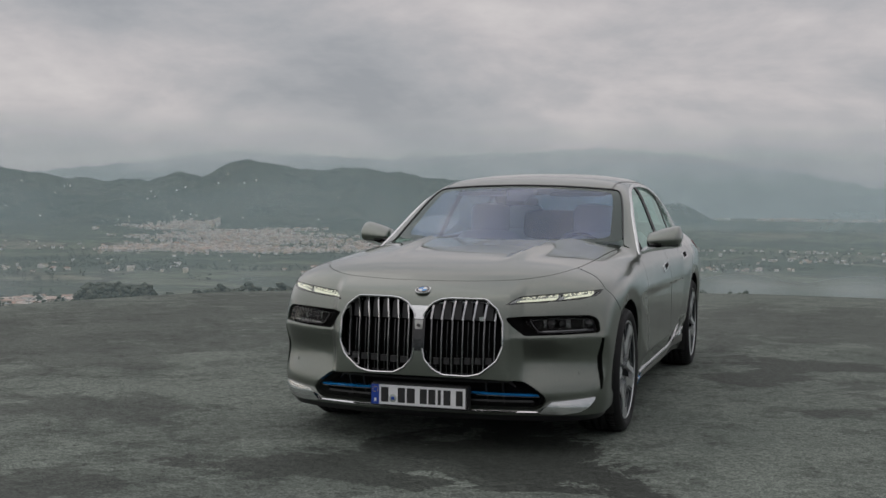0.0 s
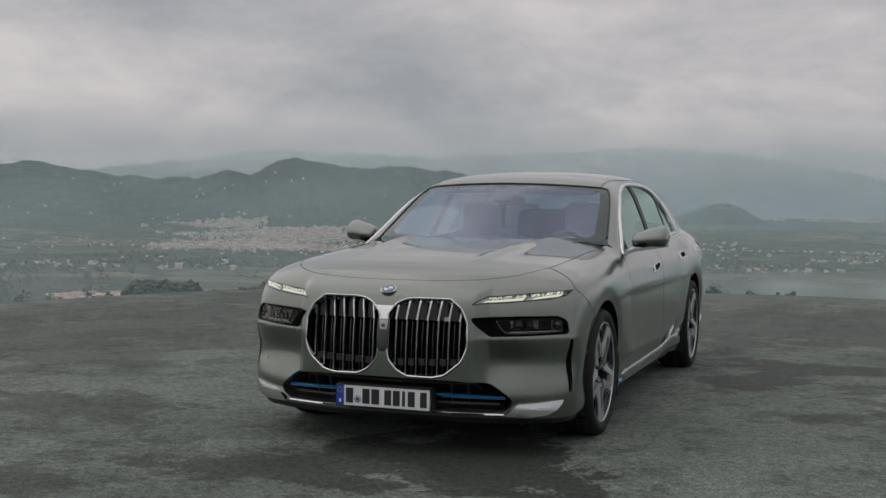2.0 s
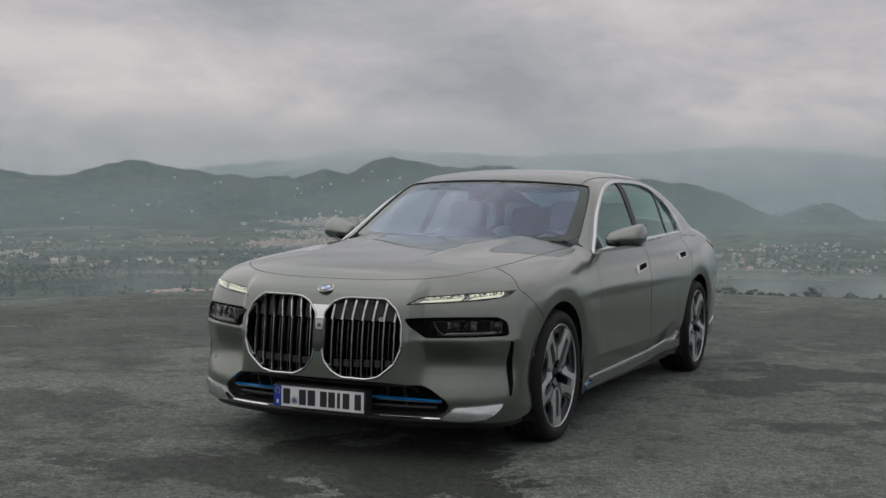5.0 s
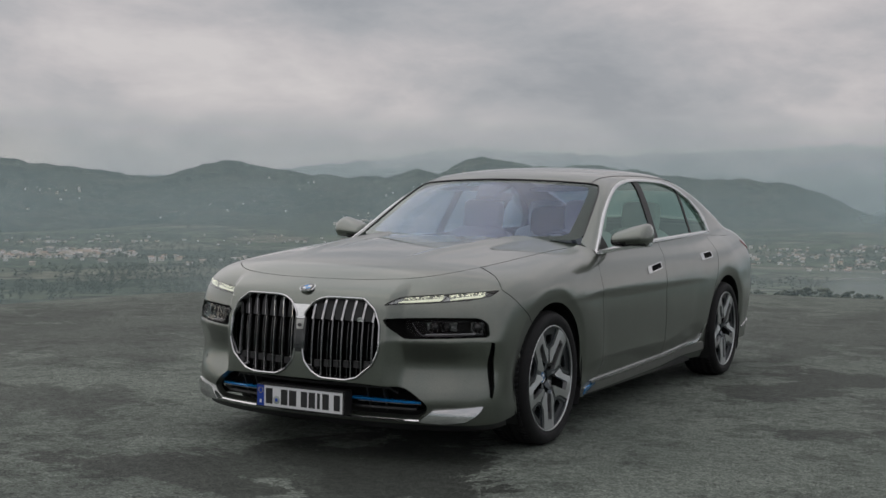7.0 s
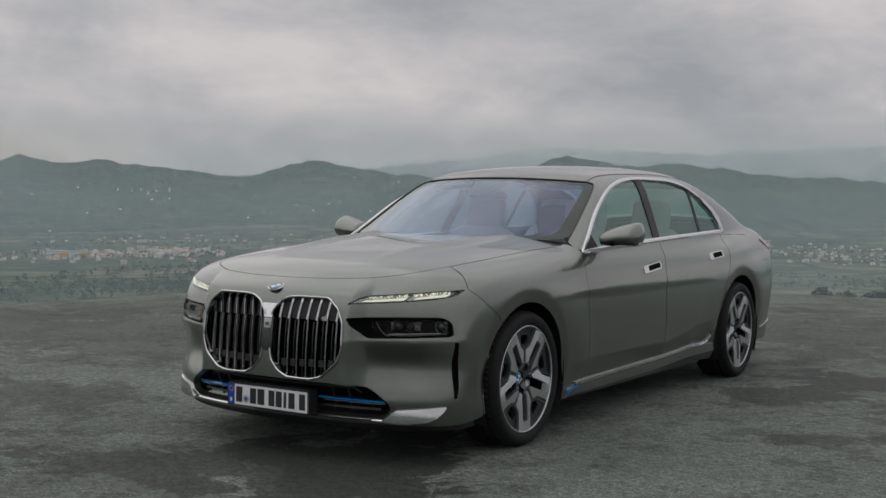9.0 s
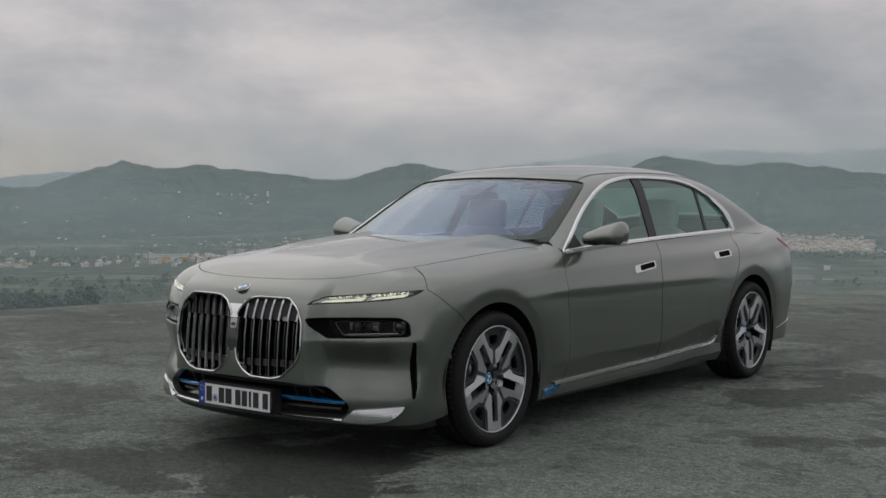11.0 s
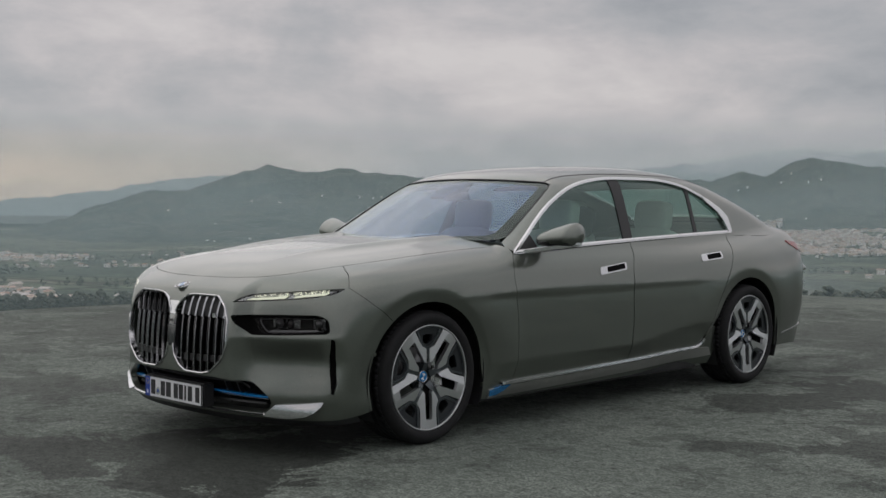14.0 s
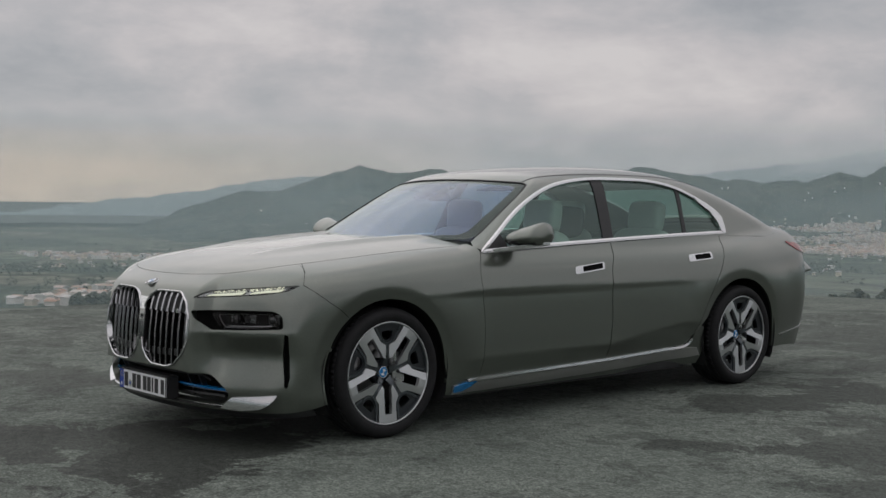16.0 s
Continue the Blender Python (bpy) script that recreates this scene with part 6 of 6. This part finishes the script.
# ---- flanks: glass, mouldings, handles, mirrors ----
for flip in (False, True):
    sx = -1 if flip else 1
    doors = {o.name.split(".")[0]: o for o in car.children if o.name.split(".")[0] in ("front_door", "rear_door") and (o.data.vertices[0].co.x < 0) == flip}
    fd, rd = doors["front_door"], doors["rear_door"]
    hole = to(CAB, dlo3)
    # panes: front door, rear door, fixed quarter light
    front_pane = [tuple(p) for p in TOPLINE if p[0] < 1.96] + [(1.97, window_top(1.97)), (1.905, 1.091), (1.51, 1.075), (1.1, 1.057)]
    rear_pane = [(1.978, 1.094), (2.060, window_top(2.065))] + [tuple(p) for p in TOPLINE if 2.08 < p[0] < 2.84] + [(2.855, window_top(2.855)), (2.770, 1.120)]
    quarter = [(2.795, 1.120), (2.872, window_top(2.872))] + [tuple(p) for p in TOPLINE if p[0] > 2.89] + [(3.280, 1.134)]
    for shape, owner in ((front_pane, fd), (rear_pane, rd), (quarter, car)):
        ob = panel("side_window" if owner is car else "window_pane", SIDE_GLASS, owner, "green-tinted glass", CAB, [to(CAB, [on_side(y, z, cabin_depth) for y, z in dense(shape, 0.05)])], 0.06, depth=cabin_depth, off=-0.010, flange=0, mirror=flip)
    pillar_b = rounded([(1.888, 1.085), (1.990, 1.091), (2.070, 1.506), (1.957, 1.503)], 0.004, 2)
    panel("door_pillar", BLACK, fd, "gloss black pillar", CAB, [to(CAB, [on_side(y, z, cabin_depth) for y, z in dense(pillar_b, 0.05)])], 0.05, depth=cabin_depth, off=-0.004, flange=0.01, mirror=flip)
    divider = rounded([(2.763, 1.113), (2.802, 1.114), (2.882, 1.450), (2.845, 1.463)], 0.004, 2)
    panel("window_divider", BLACK, rd, "", CAB, [to(CAB, [on_side(y, z, cabin_depth) for y, z in dense(divider, 0.05)])], 0.05, depth=cabin_depth, off=-0.006, flange=0.01, mirror=flip)
    cheat = rounded([(0.79, 1.036), (0.955, 1.145), (1.00, 1.055)], 0.006, 2)
    panel("mirror_triangle", BLACK, fd, "", CAB, [to(CAB, [on_side(y, z, cabin_depth) for y, z in dense(cheat, 0.05)])], 0.05, depth=cabin_depth, off=-0.003, flange=0.01, mirror=flip)
    # satin metal band round the side glass, broad at the rear corner
    ring = np.array(dlo3)
    strip("window_trim", SATIN, car, "bright satin metal window surround", ring, [(-0.014, -0.015), (-0.013, 0.006), (0.0, 0.010), (0.012, 0.007), (0.014, -0.015)], depth=cabin_depth, closed=True, mirror=flip)
    broad = [tuple(p) for p in TOPLINE if p[0] > 3.0] + [(3.294, 1.190), (3.284, 1.130), (3.238, 1.136), (3.214, 1.215), (3.165, 1.284), (3.060, 1.346)]
    panel("trim_corner", SATIN, car, "broad bright metal corner of the window surround", CAB, [to(CAB, [on_side(y, z, cabin_depth) for y, z in dense(broad, 0.03)])], 0.03, depth=cabin_depth, off=0.011, flange=0.02, mirror=flip)
    strip("roof_seam", BLACK, car, "", [on_top(x, y) for x, y in ROOF_EDGE], [(-0.004, -0.01), (-0.0035, 0.0015), (0.0035, 0.0015), (0.004, -0.01)], mirror=flip)
    # sill moulding, bright with a blue flash at its front
    low = [on_side(y, 0.276 + 0.0245 * (y - 0.7)) for y in np.linspace(0.62, 2.62, 30)] + [on_side(y, z) for y, z in curve_through([(2.66, 0.328), (2.695, 0.340), (2.722, 0.362), (2.735, 0.380)], 4)]
    strip("sill_trim", CHROME, car, "bright metal sill strip", low, [(-0.007, -0.01), (-0.007, 0.015), (0.007, 0.008), (0.008, -0.01)], mirror=flip)
    under = [(0.50, 0.200), (0.50, 0.252), (0.66, 0.258)] + [(y, 0.260 + 0.0245 * (y - 0.7)) for y in np.linspace(0.8, 2.62, 12)] + [(2.66, 0.314), (2.72, 0.316), (2.80, 0.312), (2.84, 0.255)] + [(y, 0.196 + 0.0245 * (y - 0.7)) for y in np.linspace(2.7, 0.8, 10)]
    panel("sill_blade", SATIN_DARK, car, "satin grey lower sill blade", SIDE, [dense(under, 0.06)], 0.03, off=0.012, flange=0.012, mirror=flip)
    flash = rounded([(0.505, 0.212), (0.505, 0.248), (0.60, 0.262), (0.70, 0.264), (0.645, 0.232), (0.59, 0.214)], 0.008, 3)
    panel("blue_flash", BLUE, car, "blue accent at the sill's front end", SIDE, [dense(flash, 0.03)], 0.02, off=0.016, flange=0.01, mirror=flip)
    for y in (1.05, 1.62, 2.23):
        disc_on("sill_sensor", SATIN_DARK, car, "", on_side(y, 0.230 + 0.0245 * (y - 0.7)) * (sx, 1, 1), whole_depth, 0.010, 0.012, 0.004, 16)
    # handles
    for owner, y0, y1, z0, slope in ((fd, 1.515, 1.800, 0.915, 0.090), (rd, 2.690, 2.955, 0.962, 0.060)):
        h = 0.024
        line = lambda y: z0 + slope * (y - (y0 + y1) / 2)
        outer = rounded([(y0, line(y0) - h), (y1, line(y1) - h), (y1 + 0.006, line(y1) + h), (y0 + 0.006, line(y0) + h)], 0.014, 4)
        ins = rounded([(y0 + 0.075, line(y0 + 0.075) - h * 0.70), (y1 - 0.018, line(y1) - h * 0.70), (y1 - 0.014, line(y1) + h * 0.70), (y0 + 0.078, line(y0 + 0.078) + h * 0.70)], 0.008, 3)
        han = panel("door_handle", SATIN, owner, "flush satin metal door handle", SIDE, [dense(outer, 0.02), dense(ins, 0.02)], 0.02, off=0.006, flange=0.012, mirror=flip)
        panel("handle_recess", VOID, han, "black handle recess", SIDE, [dense(ins, 0.03)], 0.03, off=0.002, flange=0, mirror=flip)
    # mirror
    foot_m = part("mirror_arm", bmesh.new(), SATIN, fd, "satin metal mirror arm")
    bm = bmesh.new()
    rows = []
    for i, t in enumerate(np.linspace(0, 1, 15)):
        x = 0.915 + 0.222 * t
        env = max(0.12, (0.86 + 0.14 * min(1.0, 3 * t)) * (1.0 if t < 0.88 else math.sqrt(max(0.05, 1 - ((t - 0.88) / 0.12) ** 2))))
        cy, cz = 1.040 + 0.055 * t, 1.138 + 0.006 * t
        ring_v = []
        for a in np.linspace(0, 2 * math.pi, 25)[:-1]:
            c, s = math.cos(a), math.sin(a)
            yy = cy + (0.125 * env * c if c < 0 else 0.075 * env ** 0.5 * c)
            crown = 0.58 + 0.42 * min(1.0, 1.35 * t)
            zz = cz + (0.076 * env * crown * s if s > 0 else 0.066 * env * s) - 0.016 * max(0.0, -c) - 0.008 * (1 - t)
            ring_v.append(bm.verts.new((sx * x, yy, zz)))
        rows.append(ring_v)
    for r0, r1 in zip(rows, rows[1:]):
        for i in range(24):
            bm.faces.new((r0[i], r0[(i + 1) % 24], r1[(i + 1) % 24], r1[i]))
    bm.faces.new(rows[0])
    bm.faces.new(rows[-1][::-1])
    bmesh.ops.recalc_face_normals(bm, faces=bm.faces[:])
    shell = part("door_mirror", bm, PAINT, fd, "body-coloured mirror housing")
    shell.data.materials.append(GLOSS_BLACK)
    for poly in shell.data.polygons:
        if poly.center.z < 1.096:
            poly.material_index = 1
    bm = bmesh.new()
    arm = [(0.870, 0.80, 1.036), (0.900, 0.88, 1.044), (0.945, 0.95, 1.056), (1.02, 0.995, 1.070), (1.10, 1.045, 1.082), (1.128, 1.09, 1.090)]
    prev = None
    for x, y, z in arm:
        cur = [bm.verts.new((sx * x + sx * dx, y + dy, z + dz)) for dx, dy, dz in ((0, -0.020, -0.010), (0, 0.03, -0.012), (0, 0.03, 0.008), (0, -0.022, 0.008))]
        if prev:
            for i in range(4):
                bm.faces.new((prev[i], prev[(i + 1) % 4], cur[(i + 1) % 4], cur[i]))
        else:
            bm.faces.new(cur)
        prev = cur
    bm.faces.new(prev[::-1])
    bmesh.ops.recalc_face_normals(bm, faces=bm.faces[:])
    bm.to_mesh(foot_m.data)
    bm.free()
    # tail lamp
    tl = rounded([(3.98, 1.058), (4.13, 1.044), (4.28, 1.010), (4.36, 0.980), (4.355, 0.935), (4.24, 0.955), (4.12, 0.985), (4.02, 1.026)], 0.008, 3)
    st = Star((0, 3.5, 0.75))
    panel("tail_lamp", TAIL_RED, car, "slim red tail lamp", st, [to(st, [on_side(y, z) for y, z in dense(tl, 0.03)])], 0.03, off=0.005, flange=0.01, mirror=flip)
    strip("rear_diffuser", CHROME, car, "", [on_side(y, 0.40 - 0.12 * (4.30 - y)) for y in np.linspace(3.80, 4.30, 12)], [(-0.006, -0.01), (-0.005, 0.006), (0.005, 0.006), (0.006, -0.01)], mirror=flip)

# tail, deck and rear screen
st = Star((0, 3.5, 0.75))
deck = [on_top(x, 4.02 - 0.05 * x ** 2) for x in np.linspace(-0.60, 0.60, 9)] + [on_top(0.64, 4.1), on_top(0.62, 4.30)] + [cast(whole_depth, np.array([[0.62, 3.5, z]]), np.array([[0, 1.0, 0]]), 1.3)[0] for z in (0.95, 0.75, 0.5, 0.3, 0.26)]
deck += [np.array(p) * (-1, 1, 1) for p in deck[9:][::-1]]
panel("trunk_lid", PAINT, car, "", st, [dense([(a if a > -1e-9 else a + 2 * math.pi, b) for a, b in to(st, deck)], 0.04)], 0.05)
back_half = [on_top(x, 3.44 - 0.25 * x ** 2) for x in np.linspace(0, 0.56, 6)] + [on_top(0.56, 3.65), on_top(0.56, 3.95)] + [on_top(x, 4.01 - 0.05 * x ** 2) for x in np.linspace(0.54, 0, 6)]
bt = to(TOP, back_half)
panel("rear_screen", SIDE_GLASS, car, "tinted rear screen", TOP, [dense(bt + [(-x, y) for x, y in bt[::-1]][1:-1], 0.05)], 0.06, flange=0)

# windscreen rim, cowl and wipers
inner = inset(screen_loop, 0.90)
panel("screen_band", FRIT, windshield, "dark printed rim of the windscreen", CAB, [dense(screen_loop, 0.03), dense(inner, 0.03)], 0.05, depth=cabin_depth, off=-0.007, flange=0)
panel("screen_coating", COATING, windshield, "blue heat-reflecting layer", CAB, [dense(inner, 0.03)], 0.05, depth=cabin_depth, off=-0.0085, flange=0)
sensor_at = [on_front(x, z, cabin_depth) for x, z in ((-0.11, 1.468), (0.11, 1.468), (0.085, 1.425), (0.06, 1.385), (-0.06, 1.385), (-0.085, 1.425))]
panel("sensor_cover", FRIT, windshield, "dark sensor cover at the top of the screen", CAB, [dense(to(CAB, sensor_at), 0.02)], 0.03, depth=cabin_depth, off=-0.012, flange=0.02)
strip("screen_seal", BLACK, windshield, "", [np.array(p) * (-1, 1, 1) for p in (pillar + head)] + [np.array(p) for p in (pillar + head)[::-1]][1:], [(-0.006, -0.015), (-0.005, 0.002), (0.005, 0.002), (0.006, -0.015)], depth=cabin_depth)
cowl = [(x, 0.71 - 0.30 * (1 - (x / 0.79) ** 2)) for x in np.linspace(-0.78, 0.78, 20)] + [(x, 0.98 - 0.40 * (1 - (x / 0.79) ** 2)) for x in np.linspace(0.74, -0.74, 20)]
panel("cowl", BLACK, car, "black cowl below the windscreen", TOP, [dense(cowl, 0.06)], 0.06, depth=body_depth, off=-0.012, flange=0.02)


# ---- cabin ----
def cushion(name, lo, hi, mat, parent, bevel, rot=0.0, label="", e=0.42):
    """A padded shape: a softened box."""
    c = [(a + b) / 2 for a, b in zip(lo, hi)]
    h = [(b - a) / 2 for a, b in zip(lo, hi)]
    soft = lambda t: math.copysign(abs(t) ** e, t)
    bm = bmesh.new()
    rows = []
    for i in range(15):
        v = -math.pi / 2 + math.pi * i / 14
        rows.append([bm.verts.new((h[0] * soft(math.cos(v)) * soft(math.cos(u)), h[1] * soft(math.cos(v)) * soft(math.sin(u)), h[2] * soft(math.sin(v)))) for u in (2 * math.pi * j / 28 for j in range(28))])
    for r0, r1 in zip(rows, rows[1:]):
        for j in range(28):
            bm.faces.new((r0[j], r0[(j + 1) % 28], r1[(j + 1) % 28], r1[j]))
    bmesh.ops.remove_doubles(bm, verts=bm.verts[:], dist=1e-5)
    bmesh.ops.recalc_face_normals(bm, faces=bm.faces[:])
    bmesh.ops.transform(bm, matrix=Matrix.Translation(c) @ Matrix.Rotation(radians(rot), 4, "X"), verts=bm.verts[:])
    return part(name, bm, mat, parent, label)


cushion("dashboard", (-0.72, 0.78, 0.80), (0.72, 1.12, 1.045), DARK_TRIM, car, 0.05, 6)
cushion("cabin_floor", (-0.80, 0.70, 0.36), (0.80, 3.2, 0.42), DARK_TRIM, car, 0.01)
for sx in (1, -1):
    for y, back in ((1.62, 0.74), (2.72, 0.70)):
        seat = new("seat")
        seat.parent = car
        tagged(seat, "pale leather seat")
        x = 0.39 * sx
        cushion("seat_cushion", (x - 0.26, y - 0.48, 0.46), (x + 0.26, y + 0.08, 0.64), LEATHER, seat, 0.05)
        cushion("backrest", (x - 0.255, y - 0.02, 0.58), (x + 0.255, y + 0.17, 1.16), LEATHER, seat, 0.08, -14)
        cushion("headrest", (x - 0.145, y + 0.10, 1.13), (x + 0.145, y + 0.22, 1.36), LEATHER, seat, 0.055, -8)
    cushion("door_card", (0.80 * sx - 0.02, 0.85, 0.45), (0.80 * sx + 0.02, 3.0, 1.03), LEATHER, car, 0.015)
cushion("rear_shelf", (-0.70, 3.02, 0.98), (0.70, 3.70, 1.06), DARK_TRIM, car, 0.02)
cushion("centre_console", (-0.12, 1.0, 0.42), (0.12, 1.9, 0.72), DARK_TRIM, car, 0.04)
cushion("rear_display", (-0.27, 2.30, 1.08), (0.27, 2.34, 1.32), DARK_TRIM, car, 0.02, -10)
wheel_ob = part("steering_wheel", bmesh.new(), DARK_TRIM, car, "dark steering wheel")
bm = bmesh.new()
rows = []
for i in range(40):
    a = 2 * math.pi * i / 40
    rows.append([bm.verts.new(((0.175 + 0.014 * math.cos(b)) * math.cos(a), 0.014 * math.sin(b), (0.175 + 0.014 * math.cos(b)) * math.sin(a))) for b in np.linspace(0, 2 * math.pi, 9)[:-1]])
for i in range(40):
    for j in range(8):
        bm.faces.new((rows[i][j], rows[i][(j + 1) % 8], rows[(i + 1) % 40][(j + 1) % 8], rows[(i + 1) % 40][j]))
block(bm, (-0.17, -0.012, -0.02), (0.17, 0.012, 0.02), 0.006)
block(bm, (-0.06, -0.02, -0.07), (0.06, 0.02, 0.05), 0.015)
bmesh.ops.transform(bm, matrix=Matrix.Translation((0.39, 1.22, 0.985)) @ Matrix.Rotation(radians(-24), 4, "X"), verts=bm.verts[:])
bm.to_mesh(wheel_ob.data)
bm.free()
for p in wheel_ob.data.polygons:
    p.use_smooth = True
cushion("rear_view_mirror", (-0.115, 1.17, 1.345), (0.115, 1.20, 1.405), DARK_TRIM, car, 0.016, 12)
cushion("mirror_foot", (-0.05, 1.14, 1.40), (0.05, 1.24, 1.455), DARK_TRIM, car, 0.02, 20)
for sx in (1, -1):
    cushion("sun_visor", (0.34 * sx - 0.20, 1.36, 1.425), (0.34 * sx + 0.20, 1.50, 1.440), LEATHER, car, 0.008, 12)
panel("headliner", LEATHER, car, "pale cloth headliner", TOP, [dense([(x, 1.36 + 0.30 * x ** 2) for x in np.linspace(-0.58, 0.58, 10)] + [(0.60, 2.2), (0.56, 3.1), (-0.56, 3.1), (-0.60, 2.2)], 0.1)], 0.10, depth=cabin_depth, off=-0.03, flange=0)

for ob in car.children_recursive:
    if ob.type == "MESH" and ob.name.split(".")[0] in ("window_pane", "side_window", "windshield", "rear_screen", "lens", "smoked_lens", "screen_coating"):
        ob.visible_shadow = False


def settle(p):
    """From the drawing's coordinates of the body to its true size."""
    x, y, z = p[:, 0], p[:, 1], p[:, 2]
    return np.stack([0.9925 * x - 0.017 * x ** 3, 0.0616 + 0.9776 * y - 0.0068 * z - 0.0322 * x ** 2 + 0.0016 * y ** 2 + 0.0062 * y * x ** 2, 0.9586 * z], 1)


for ob in car.children_recursive:
    chain = [ob.name, ob.parent.name, ob.parent.parent.name if ob.parent.parent else ""]
    if ob.type != "MESH" or any(c.split(".")[0] in ("wheel", "number_plate") for c in chain):
        continue
    me = ob.data
    own = np.array(ob.matrix_local)
    co = np.zeros(len(me.vertices) * 3)
    me.vertices.foreach_get("co", co)
    drawn = co.reshape(-1, 3) @ own[:3, :3].T + own[:3, 3]
    custom = me.has_custom_normals
    if custom:
        bent = np.zeros(len(me.loops) * 3)
        me.corner_normals.foreach_get("vector", bent)
        corner = np.zeros(len(me.loops), int)
        me.loops.foreach_get("vertex_index", corner)
        bent = bent.reshape(-1, 3)
        at = drawn[corner]
        jac = np.stack([(settle(at + e) - settle(at - e)) / 0.002 for e in np.eye(3) * 0.001], 2)
        bent = np.einsum("nij,nj->ni", np.linalg.inv(jac).transpose(0, 2, 1), bent)
        bent /= np.maximum(np.linalg.norm(bent, axis=1, keepdims=True), 1e-9)
    back = (settle(drawn) - own[:3, 3]) @ np.linalg.inv(own[:3, :3]).T
    me.vertices.foreach_set("co", back.ravel())
    me.update()
    if custom:
        me.normals_split_custom_set([tuple(v) for v in bent])
